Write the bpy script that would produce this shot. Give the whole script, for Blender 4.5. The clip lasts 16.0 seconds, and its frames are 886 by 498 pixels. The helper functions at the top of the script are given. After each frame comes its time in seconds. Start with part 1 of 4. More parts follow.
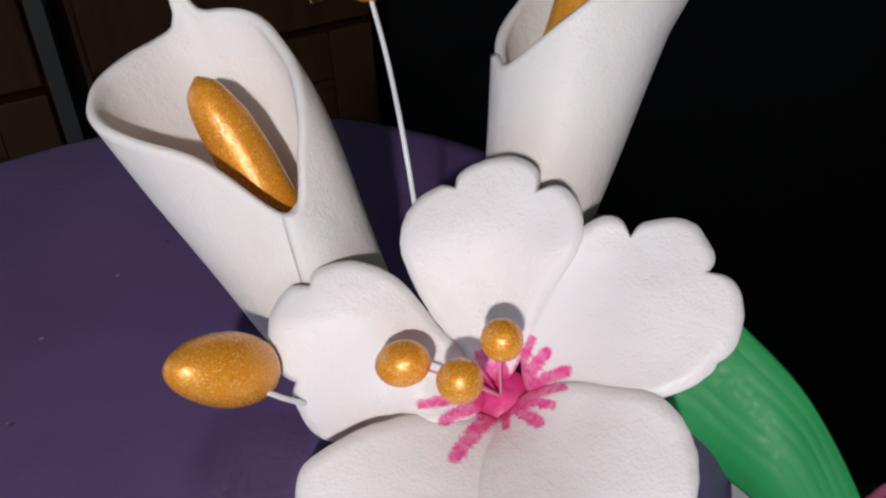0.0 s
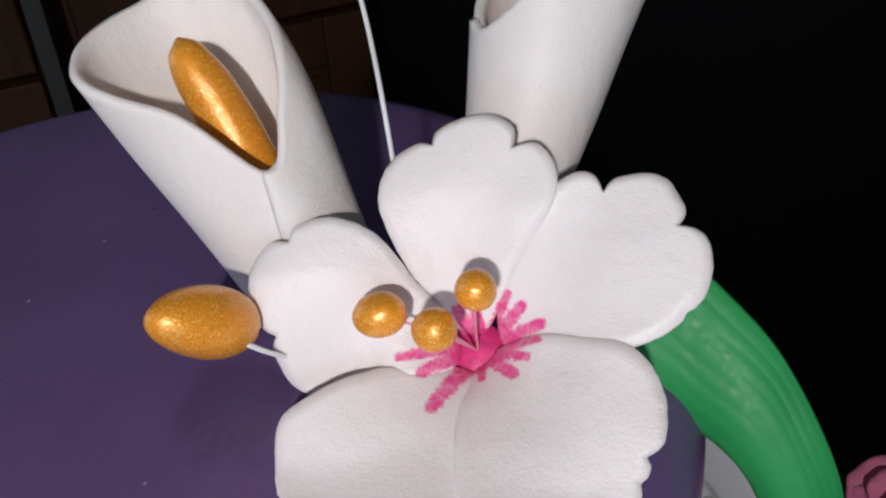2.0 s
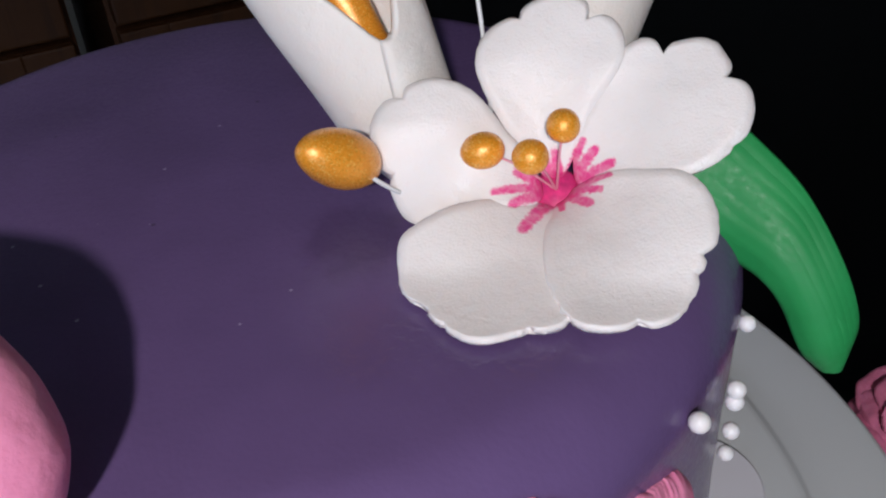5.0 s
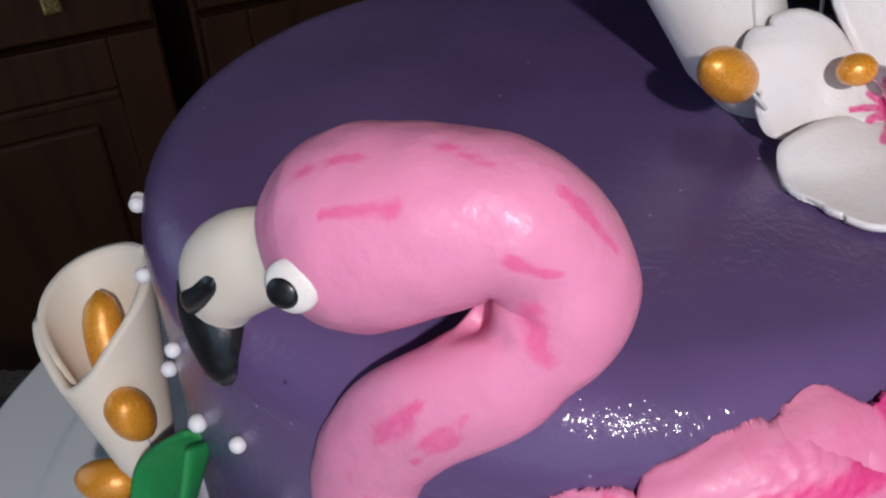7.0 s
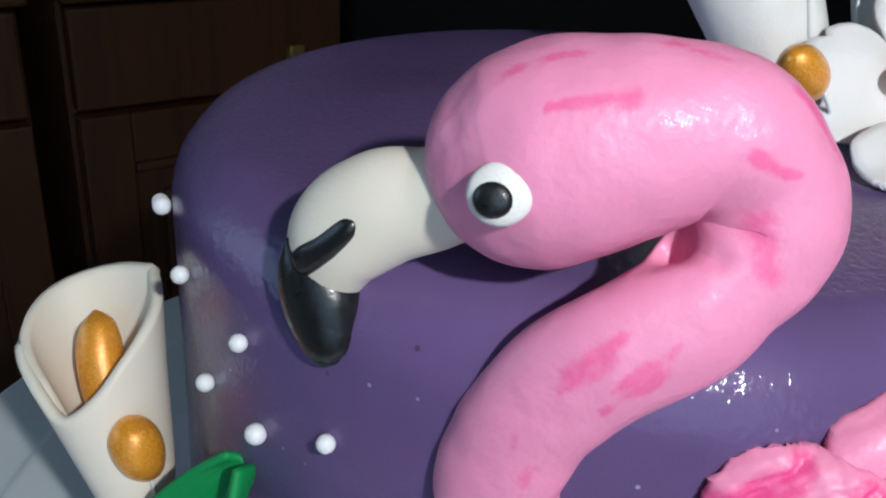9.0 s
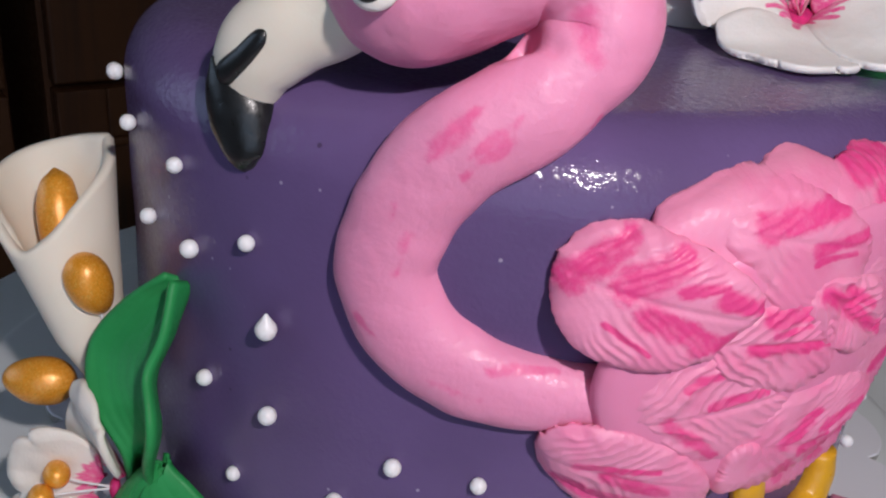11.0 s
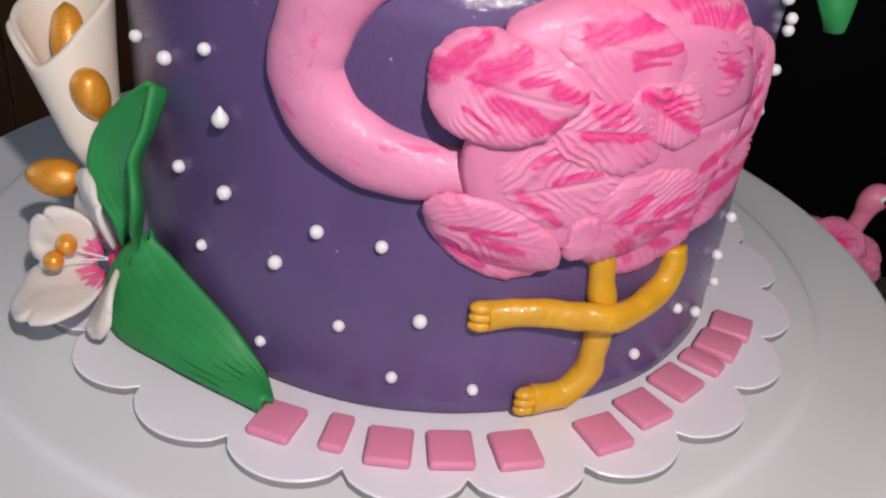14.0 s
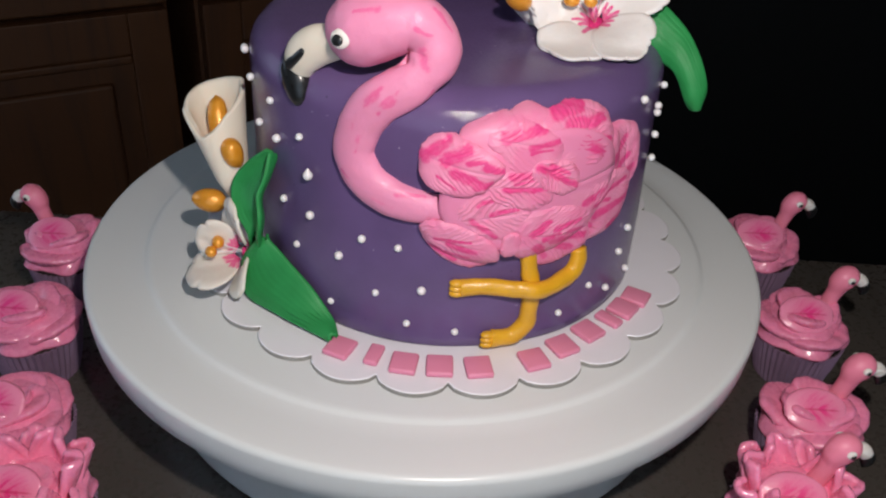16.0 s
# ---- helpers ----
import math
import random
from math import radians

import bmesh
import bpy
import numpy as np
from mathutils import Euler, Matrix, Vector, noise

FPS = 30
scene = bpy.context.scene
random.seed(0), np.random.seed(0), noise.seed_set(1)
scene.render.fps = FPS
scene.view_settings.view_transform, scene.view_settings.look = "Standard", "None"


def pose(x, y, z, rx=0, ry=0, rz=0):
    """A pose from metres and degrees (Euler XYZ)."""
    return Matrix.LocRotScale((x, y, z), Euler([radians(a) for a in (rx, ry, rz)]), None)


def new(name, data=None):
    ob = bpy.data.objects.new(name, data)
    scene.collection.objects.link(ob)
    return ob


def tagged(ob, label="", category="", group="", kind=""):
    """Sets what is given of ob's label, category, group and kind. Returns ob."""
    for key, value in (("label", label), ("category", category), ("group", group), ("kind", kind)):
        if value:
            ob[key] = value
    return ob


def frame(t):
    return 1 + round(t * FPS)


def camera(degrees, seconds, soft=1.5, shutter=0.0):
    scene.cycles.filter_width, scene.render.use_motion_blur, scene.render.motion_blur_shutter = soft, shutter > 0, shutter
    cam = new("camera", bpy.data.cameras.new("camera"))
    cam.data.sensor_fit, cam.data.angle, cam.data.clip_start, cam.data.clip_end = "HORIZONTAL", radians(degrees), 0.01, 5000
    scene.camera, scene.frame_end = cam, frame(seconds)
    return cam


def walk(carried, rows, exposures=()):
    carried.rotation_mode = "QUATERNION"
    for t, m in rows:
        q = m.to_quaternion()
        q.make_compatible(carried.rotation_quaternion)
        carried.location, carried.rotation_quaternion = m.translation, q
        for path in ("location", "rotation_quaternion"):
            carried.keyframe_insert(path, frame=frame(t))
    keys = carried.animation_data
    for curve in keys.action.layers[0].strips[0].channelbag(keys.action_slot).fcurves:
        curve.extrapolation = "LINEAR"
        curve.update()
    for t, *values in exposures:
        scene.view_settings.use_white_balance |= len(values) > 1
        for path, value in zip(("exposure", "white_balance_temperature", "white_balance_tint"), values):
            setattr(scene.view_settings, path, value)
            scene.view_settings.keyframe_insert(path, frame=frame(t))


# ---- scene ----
cam = camera(53.05, 16.0, soft=2.2)
PATH = [
    (0.0, 0.0612, -0.1127, 0.2180, 55.94, 2.91, 2.81),
    (0.5, 0.0624, -0.1143, 0.2178, 55.46, 3.00, 2.94),
    (1.0, 0.0631, -0.1154, 0.2166, 55.41, 3.03, 2.69),
    (1.5, 0.0639, -0.1161, 0.2156, 55.51, 3.01, 2.72),
    (2.0, 0.0642, -0.1172, 0.2151, 55.36, 2.96, 2.63),
    (2.5, 0.0643, -0.1178, 0.2146, 55.09, 3.06, 2.60),
    (3.0, 0.0639, -0.1195, 0.2136, 55.46, 2.78, 2.42),
    (3.2, 0.0657, -0.1208, 0.2139, 54.58, 2.79, 2.37),
    (5.3, 0.0463, -0.1570, 0.2134, 54.10, 3.25, 2.95),
    (5.5, 0.0420, -0.1599, 0.2129, 54.03, 3.15, 3.04),
    (6.0, 0.0281, -0.1683, 0.2127, 53.81, 2.90, 3.27),
    (6.5, 0.0041, -0.1759, 0.2126, 54.02, 2.75, 3.24),
    (7.0, -0.0160, -0.1817, 0.2126, 54.51, 2.06, 3.27),
    (7.5, -0.0315, -0.1817, 0.2093, 56.64, 0.55, 2.27),
    (8.0, -0.0464, -0.1777, 0.2011, 59.90, -1.48, -0.98),
    (8.5, -0.0606, -0.1822, 0.1920, 62.68, -2.67, -3.98),
    (8.7, -0.0605, -0.1835, 0.1877, 63.23, -2.94, -4.73),
    (10.8, -0.0530, -0.2203, 0.1668, 64.68, -4.67, -6.19),
    (11.0, -0.0485, -0.2236, 0.1647, 64.50, -4.77, -5.98),
    (11.5, -0.0388, -0.2338, 0.1646, 63.46, -4.87, -6.05),
    (12.0, -0.0440, -0.2457, 0.1581, 62.51, -4.90, -5.59),
    (12.5, -0.0456, -0.2571, 0.1561, 61.82, -5.06, -4.65),
    (13.0, -0.0427, -0.2646, 0.1556, 60.93, -5.20, -3.64),
    (13.5, -0.0311, -0.2695, 0.1569, 59.70, -5.48, -2.97),
    (14.0, -0.0238, -0.2784, 0.1648, 59.02, -5.32, -2.80),
    (14.5, -0.0168, -0.3037, 0.1874, 58.12, -4.89, -1.87),
    (15.0, -0.0161, -0.3340, 0.2139, 57.66, -3.58, -0.08),
    (15.5, -0.0129, -0.3673, 0.2368, 57.27, -2.91, 1.56),
    (16.0, 0.0001, -0.4068, 0.2600, 56.66, -2.90, 2.03),
]
GAIN = [(0.0, -0.36, 6450, 14), (5.5, -0.32, 6350, 13), (7.0, -0.44, 6350, 14), (8.2, -0.14, 5950, 0), (8.7, -0.14, 5950, 1), (11.0, -0.36, 6500, 15), (12.5, -0.12, 6850, 19), (14.0, -0.17, 6900, 19), (15.0, -0.38, 6950, 15), (16.0, -0.24, 6950, 12)]
walk(cam, [(t, pose(x, y, z, rx, ry, rz)) for t, x, y, z, rx, ry, rz in PATH], GAIN)

# ---- light ----
world = bpy.data.worlds.new("room_air")
scene.world = world
world.use_nodes = True
world.node_tree.nodes["Background"].inputs[0].default_value = (0.55, 0.75, 1.0, 1)
world.node_tree.nodes["Background"].inputs[1].default_value = 1.7
torch = bpy.data.lights.new("torch", "POINT")
torch.energy, torch.color, torch.shadow_soft_size = 6.6, (1.0, 0.95, 0.935), 0.008
new("torch", torch).location = (0.048, -0.375, 0.340)

# ---- materials ----
def material(name, colour, rough=0.5, metal=0.0, bump=0.0, grain=900.0, vary=0.08, coat=0.0, sss=0.0, spec=0.5, patch=60.0, rough_vary=0.1, lumps=0.0):
    """A surface with blotches, fine grain and uneven gloss. Returns the material and the parts to build on."""
    m = bpy.data.materials.new(name)
    m.use_nodes = True
    nt = m.node_tree
    b = nt.nodes["Principled BSDF"]
    co = nt.nodes.new("ShaderNodeTexCoord")
    big, fine = nt.nodes.new("ShaderNodeTexNoise"), nt.nodes.new("ShaderNodeTexNoise")
    for n, s, d in ((big, patch, 4), (fine, grain, 3)):
        n.inputs["Scale"].default_value, n.inputs["Detail"].default_value = s, d
        nt.links.new(co.outputs["Object"], n.inputs["Vector"])
    hsv = nt.nodes.new("ShaderNodeMix")
    hsv.data_type, hsv.blend_type = "RGBA", "MIX"
    lo = [c * (1 - vary * 1.6) for c in colour]
    hi = [min(1.0, c * (1 + vary)) for c in colour]
    hsv.inputs[6].default_value, hsv.inputs[7].default_value = (*lo, 1), (*hi, 1)
    nt.links.new(big.outputs["Fac"], hsv.inputs[0])
    nt.links.new(hsv.outputs[2], b.inputs["Base Color"])
    ramp = nt.nodes.new("ShaderNodeMapRange")
    ramp.inputs["From Min"].default_value, ramp.inputs["From Max"].default_value = 0.3, 0.7
    ramp.inputs["To Min"].default_value, ramp.inputs["To Max"].default_value = rough - rough_vary, min(1, rough + rough_vary)
    nt.links.new(fine.outputs["Fac"], ramp.inputs["Value"])
    nt.links.new(ramp.outputs["Result"], b.inputs["Roughness"])
    b.inputs["Metallic"].default_value, b.inputs["Coat Weight"].default_value = metal, coat
    b.inputs["Coat Roughness"].default_value = 0.13
    b.inputs["Specular IOR Level"].default_value = spec
    if sss:
        b.inputs["Subsurface Weight"].default_value = sss
        b.inputs["Subsurface Radius"].default_value = (1.0, 0.6, 0.5)
        b.inputs["Subsurface Scale"].default_value = 0.003
    if bump:
        bu = nt.nodes.new("ShaderNodeBump")
        bu.inputs["Strength"].default_value, bu.inputs["Distance"].default_value = 1.0, bump
        nt.links.new(fine.outputs["Fac"], bu.inputs["Height"])
        if lumps:
            mid = nt.nodes.new("ShaderNodeTexNoise")
            mid.inputs["Scale"].default_value, mid.inputs["Detail"].default_value = 330.0, 4
            nt.links.new(co.outputs["Object"], mid.inputs["Vector"])
            under = nt.nodes.new("ShaderNodeBump")
            under.inputs["Strength"].default_value, under.inputs["Distance"].default_value = 1.0, lumps
            nt.links.new(mid.outputs["Fac"], under.inputs["Height"])
            nt.links.new(under.outputs["Normal"], bu.inputs["Normal"])
        nt.links.new(bu.outputs["Normal"], b.inputs["Normal"])
        nt.links.new(bu.outputs["Normal"], b.inputs["Coat Normal"])
    return m, nt, b, hsv, co


def node(nt, kind, **values):
    n = nt.nodes.new(kind)
    for k, v in values.items():
        n.inputs[int(k[1:]) if k[0] == "i" and k[1:].isdigit() else k].default_value = v
    return n


def maths(nt, op, a, b=None, clamp=False):
    n = nt.nodes.new("ShaderNodeMath")
    n.operation, n.use_clamp = op, clamp
    for i, v in enumerate((a, b)):
        if v is None:
            continue
        if isinstance(v, (int, float)):
            n.inputs[i].default_value = v
        else:
            nt.links.new(v, n.inputs[i])
    return n.outputs[0]


def paint(nt, b, under, mask, colour):
    """Lay a second colour over the surface where the mask is one."""
    mix = nt.nodes.new("ShaderNodeMix")
    mix.data_type = "RGBA"
    nt.links.new(mask, mix.inputs[0])
    nt.links.new(under, mix.inputs[6])
    mix.inputs[7].default_value = (*colour, 1)
    nt.links.new(mix.outputs[2], b.inputs["Base Color"])
    return mix.outputs[2]


def soft_step(nt, value, lo, hi):
    n = node(nt, "ShaderNodeMapRange", **{"From Min": lo, "From Max": hi})
    n.interpolation_type = "SMOOTHSTEP"
    nt.links.new(value, n.inputs["Value"])
    return n.outputs["Result"]


def uv_of(nt, co):
    s = nt.nodes.new("ShaderNodeSeparateXYZ")
    nt.links.new(co.outputs["UV"], s.inputs[0])
    return s.outputs[0], s.outputs[1]


def stroke_mask(nt, u, v, su, sv, lo, hi, lean=0.0, seed=True):
    """Brush strokes: noise drawn out along one direction of the piece."""
    side = maths(nt, "ABSOLUTE", maths(nt, "SUBTRACT", v, 0.5))
    uu = maths(nt, "SUBTRACT", u, maths(nt, "MULTIPLY", side, lean))
    cx = nt.nodes.new("ShaderNodeCombineXYZ")
    nt.links.new(maths(nt, "MULTIPLY", uu, su), cx.inputs[0])
    nt.links.new(maths(nt, "MULTIPLY", v, sv), cx.inputs[1])
    if seed:
        info = nt.nodes.new("ShaderNodeObjectInfo")
        nt.links.new(maths(nt, "MULTIPLY", info.outputs["Random"], 40.0), cx.inputs[2])
    n = node(nt, "ShaderNodeTexNoise", Scale=1.0, Detail=3.0, Roughness=0.6)
    nt.links.new(cx.outputs[0], n.inputs["Vector"])
    return soft_step(nt, n.outputs["Fac"], lo, hi)


def brushed(nt, co, lo=0.30, hi=0.52, bristle=(900.0, 0.55)):
    """One where a brush laid colour on the paste (kept on the mesh as "brush"), with bristly edges and thin spots."""
    at = nt.nodes.new("ShaderNodeAttribute")
    at.attribute_name = "brush"
    n = node(nt, "ShaderNodeTexNoise", Scale=bristle[0], Detail=4.0, Roughness=0.6)
    thin = node(nt, "ShaderNodeTexNoise", Scale=bristle[0] * 0.4, Detail=5.0, Roughness=0.7)
    nt.links.new(co.outputs["Object"], n.inputs["Vector"])
    nt.links.new(co.outputs["Object"], thin.inputs["Vector"])
    w = maths(nt, "ADD", at.outputs["Fac"], maths(nt, "MULTIPLY", maths(nt, "SUBTRACT", n.outputs["Fac"], 0.5), bristle[1]))
    on = soft_step(nt, w, lo, hi)
    on = maths(nt, "MULTIPLY", on, soft_step(nt, at.outputs["Fac"], 0.02, 0.12))
    return maths(nt, "MULTIPLY", on, maths(nt, "ADD", 0.70, maths(nt, "MULTIPLY", soft_step(nt, thin.outputs["Fac"], 0.35, 0.6), 0.28)))


def near_point(nt, co, place, reach, soft, wobble=0.006):
    """One inside an uneven patch round a place, nought outside."""
    d = nt.nodes.new("ShaderNodeVectorMath")
    d.operation = "DISTANCE"
    d.inputs[1].default_value = place
    nt.links.new(co.outputs["Object"], d.inputs[0])
    n = node(nt, "ShaderNodeTexNoise", Scale=140.0, Detail=4.0)
    nt.links.new(co.outputs["Object"], n.inputs["Vector"])
    w = maths(nt, "ADD", d.outputs["Value"], maths(nt, "MULTIPLY", maths(nt, "SUBTRACT", n.outputs["Fac"], 0.5), wobble * 2))
    return maths(nt, "SUBTRACT", 1.0, soft_step(nt, w, reach - soft, reach + soft))


PINK, HOT = (0.82, 0.255, 0.44), (0.78, 0.05, 0.24)
M = {}
# purple sugar paste with a darker smear by the bud and a painted reflection by the side flowers
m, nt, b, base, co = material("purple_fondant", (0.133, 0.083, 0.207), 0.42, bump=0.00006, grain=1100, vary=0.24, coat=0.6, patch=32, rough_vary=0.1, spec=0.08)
rough_coat = node(nt, "ShaderNodeTexNoise", Scale=620.0, Detail=2.0, Roughness=0.6)
nt.links.new(co.outputs["Object"], rough_coat.inputs["Vector"])
pits = node(nt, "ShaderNodeBump", Strength=1.0, Distance=0.00030)
nt.links.new(rough_coat.outputs["Fac"], pits.inputs["Height"])
nt.links.new(pits.outputs["Normal"], b.inputs["Coat Normal"])
b.inputs["Coat Roughness"].default_value = 0.07
# darker purple, uneven smear right below the bud
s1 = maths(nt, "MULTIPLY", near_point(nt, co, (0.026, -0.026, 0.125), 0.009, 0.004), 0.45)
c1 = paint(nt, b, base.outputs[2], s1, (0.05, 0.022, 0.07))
# grey-brown patch painting the side's grazing reflection into the colour
side_sheen = maths(nt, "MULTIPLY", near_point(nt, co, (-0.089, -0.041, 0.080), 0.013, 0.006), 0.55)
c2 = paint(nt, b, c1, side_sheen, (0.20, 0.15, 0.16))
# crumbs of sugar and pin marks, few and tiny
for size, few, spot, colour in ((300.0, 0.955, 0.14, (0.42, 0.36, 0.48)), (240.0, 0.94, 0.15, (0.045, 0.025, 0.06))):
    vo = node(nt, "ShaderNodeTexVoronoi", Scale=size)
    nt.links.new(co.outputs["Object"], vo.inputs["Vector"])
    sp = nt.nodes.new("ShaderNodeSeparateColor")
    nt.links.new(vo.outputs["Color"], sp.inputs[0])
    mask = maths(nt, "MULTIPLY", maths(nt, "GREATER_THAN", sp.outputs[0], few), maths(nt, "SUBTRACT", 1.0, soft_step(nt, vo.outputs["Distance"], spot * 0.5, spot)))
    c2 = paint(nt, b, c2, maths(nt, "MULTIPLY", mask, 0.7), colour)
M["purple"] = m
M["white"] = material("white_sugar_paste", (0.82, 0.775, 0.73), 0.58, bump=0.00011, grain=2300, vary=0.05, sss=0.15, coat=0.12, rough_vary=0.2, lumps=0.00028, spec=0.35)[0]
M["cream"] = material("cream_sugar_paste", (0.80, 0.72, 0.60), 0.55, bump=0.00005, grain=1500, vary=0.04, sss=0.15)[0]
# petals with a brushed pink throat
def petal(name, colour, reach):
    m, nt, b, base, co = material(name, colour, 0.6, bump=0.00007, grain=1900, vary=0.03, sss=0.12, coat=0.03, rough_vary=0.2, lumps=0.00024, spec=0.35)
    u, v = uv_of(nt, co)
    n = stroke_mask(nt, u, v, 2.0, 9.0, 0.38, 0.46)
    long = stroke_mask(nt, u, v, 0.1, 7.0, 0.3, 0.7)
    dab = stroke_mask(nt, u, v, 14.0, 60.0, 0.3, 0.6)
    edge = maths(nt, "ADD", reach * 0.85, maths(nt, "MULTIPLY", long, reach * 0.55))
    mask = maths(nt, "SUBTRACT", 1.0, soft_step(nt, maths(nt, "SUBTRACT", u, edge), -0.035, 0.02))
    near = maths(nt, "SUBTRACT", 1.0, soft_step(nt, u, 0.08, 0.16))
    mask = maths(nt, "MULTIPLY", mask, maths(nt, "MAXIMUM", n, near))
    mask = maths(nt, "MULTIPLY", mask, maths(nt, "ADD", 0.62, maths(nt, "MULTIPLY", dab, 0.33)))
    under = paint(nt, b, base.outputs[2], mask, (0.80, 0.07, 0.28))
    deep = maths(nt, "SUBTRACT", 1.0, soft_step(nt, u, 0.06, 0.2))
    paint(nt, b, under, maths(nt, "MULTIPLY", deep, 0.8), (0.60, 0.015, 0.16))
    return m
m, nt, b, base, co = material("white_petal", (0.82, 0.775, 0.75), 0.55, bump=0.00011, grain=2300, vary=0.05, sss=0.12, coat=0.16, rough_vary=0.22, lumps=0.00022, spec=0.4)
under = paint(nt, b, base.outputs[2], brushed(nt, co, 0.16, 0.58, (1700.0, 1.0)), (0.80, 0.06, 0.28))
heart = near_point(nt, co, (0.0603, -0.0204, 0.1305), 0.0032, 0.0018, 0.001)
paint(nt, b, under, maths(nt, "MULTIPLY", heart, 0.75), (0.58, 0.015, 0.15))
M["petal"] = m
M["cream_petal"] = petal("cream_petal", (0.80, 0.735, 0.66), 0.27)
M["throat"] = material("deep_pink_paste", (0.66, 0.03, 0.19), 0.5, vary=0.35, patch=700, bump=0.0001)[0]
# gold lustre with glitter
def gold(name, colour, metal):
    g, nt, b, base, co = material(name, colour, 0.36, metal=metal, bump=0.00007, grain=3600, vary=0.14, patch=200, rough_vary=0.2, coat=0.45)
    vo = node(nt, "ShaderNodeTexVoronoi", Scale=5200.0)
    nt.links.new(co.outputs["Object"], vo.inputs["Vector"])
    mask = maths(nt, "MULTIPLY", maths(nt, "GREATER_THAN", vo.outputs["Color"], 0.78), 0.65)
    paint(nt, b, base.outputs[2], mask, (0.95, 0.62, 0.18))
    return g
M["gold"] = gold("gold_lustre", (0.86, 0.33, 0.020), 0.25)
M["leg"] = material("yellow_paste", (0.74, 0.38, 0.02), 0.36, bump=0.00006, grain=900, vary=0.14, coat=0.25, patch=120, lumps=0.0004)[0]
# pink paste with brushed strokes along a rope
m, nt, b, base, co = material("pink_rope", (0.83, 0.285, 0.465), 0.5, bump=0.00005, grain=900, vary=0.06, coat=0.07, sss=0.1, rough_vary=0.15, lumps=0.00034)
paint(nt, b, base.outputs[2], maths(nt, "MULTIPLY", brushed(nt, co, 0.08, 0.75, (900.0, 0.6)), 0.72), (0.80, 0.075, 0.27))
M["rope"] = m
M["pink"] = material("pink_paste", PINK, 0.42, bump=0.00003, grain=900, vary=0.05, sss=0.1)[0]
# feathers: strokes that run out from the midrib
m, nt, b, base, co = material("pink_feather", (0.84, 0.28, 0.45), 0.5, bump=0.00005, grain=1200, vary=0.06, coat=0.03, sss=0.08, lumps=0.0002)
blot = node(nt, "ShaderNodeTexNoise", Scale=75.0, Detail=3.0)
nt.links.new(co.outputs["Object"], blot.inputs["Vector"])
washed = paint(nt, b, base.outputs[2], maths(nt, "MULTIPLY", soft_step(nt, blot.outputs["Fac"], 0.44, 0.62), 0.42), (0.80, 0.14, 0.33))
paint(nt, b, washed, brushed(nt, co, 0.12, 0.60, (800.0, 0.5)), HOT)
M["feather"] = m
# icing disc: a hot pink blush with veins
m, nt, b, base, co = material("pink_disc", (0.88, 0.26, 0.43), 0.35, bump=0.00012, grain=900, vary=0.05, coat=0.35)
u, v = uv_of(nt, co)
du, dv = maths(nt, "SUBTRACT", u, 0.52), maths(nt, "MULTIPLY", maths(nt, "SUBTRACT", v, 0.5), 0.8)
far = maths(nt, "SQRT", maths(nt, "ADD", maths(nt, "MULTIPLY", du, du), maths(nt, "MULTIPLY", dv, dv)))
k = stroke_mask(nt, u, v, 9.0, 2.5, 0.42, 0.6, lean=0.75)
blush = maths(nt, "MULTIPLY", maths(nt, "SUBTRACT", 1.0, soft_step(nt, far, 0.08, 0.44)), maths(nt, "ADD", 0.4, maths(nt, "MULTIPLY", k, 0.6)))
under = paint(nt, b, base.outputs[2], blush, (0.82, 0.035, 0.24))
rib = maths(nt, "MULTIPLY", maths(nt, "SUBTRACT", 1.0, soft_step(nt, maths(nt, "ABSOLUTE", dv), 0.005, 0.03)), soft_step(nt, maths(nt, "MULTIPLY", u, maths(nt, "SUBTRACT", 1.0, u)), 0.06, 0.16))
paint(nt, b, under, maths(nt, "MULTIPLY", rib, 0.6), (0.60, 0.015, 0.12))
M["disc"] = m
M["black"] = material("black_paste", (0.008, 0.009, 0.01), 0.36, bump=0.00008, coat=0.12)[0]
M["green"] = material("green_paste", (0.016, 0.26, 0.068), 0.55, bump=0.00004, grain=900, vary=0.14, patch=90, spec=0.35)[0]
M["pearl"] = material("white_sugar_pearl", (0.84, 0.82, 0.82), 0.35, bump=0.0001, grain=1500, vary=0.03, sss=0.1)[0]
M["filament"] = material("pink_thread", (0.72, 0.30, 0.38), 0.5, vary=0.1)[0]
M["wire"] = material("paper_wire", (0.75, 0.76, 0.76), 0.4, vary=0.05)[0]
M["board"] = material("board_top", (0.80, 0.79, 0.84), 0.33, vary=0.02, grain=80, rough_vary=0.03)[0]
M["board_edge"] = material("board_edge", (0.30, 0.29, 0.27), 0.6, vary=0.2, grain=2500, bump=0.0001)[0]
M["plastic"] = material("white_plastic", (0.70, 0.73, 0.735), 0.28, vary=0.006, grain=60, patch=9, rough_vary=0.0)[0]
M["bar"] = material("pink_bar_paste", (0.76, 0.25, 0.38), 0.5, vary=0.06, bump=0.0001, grain=900)[0]
M["icing"] = material("pink_icing", (0.93, 0.27, 0.46), 0.27, vary=0.08, bump=0.0002, grain=420, sss=0.15, coat=0.45)[0]
M["topper"] = material("rose_paste", (0.86, 0.24, 0.36), 0.45, vary=0.06, bump=0.0001)[0]
M["crumb"] = material("chocolate_crumb", (0.018, 0.009, 0.006), 0.8, vary=0.3, bump=0.0006, grain=900)[0]
M["paper"] = material("lilac_paper", (0.26, 0.17, 0.27), 0.4, vary=0.12, coat=0.2, patch=150)[0]
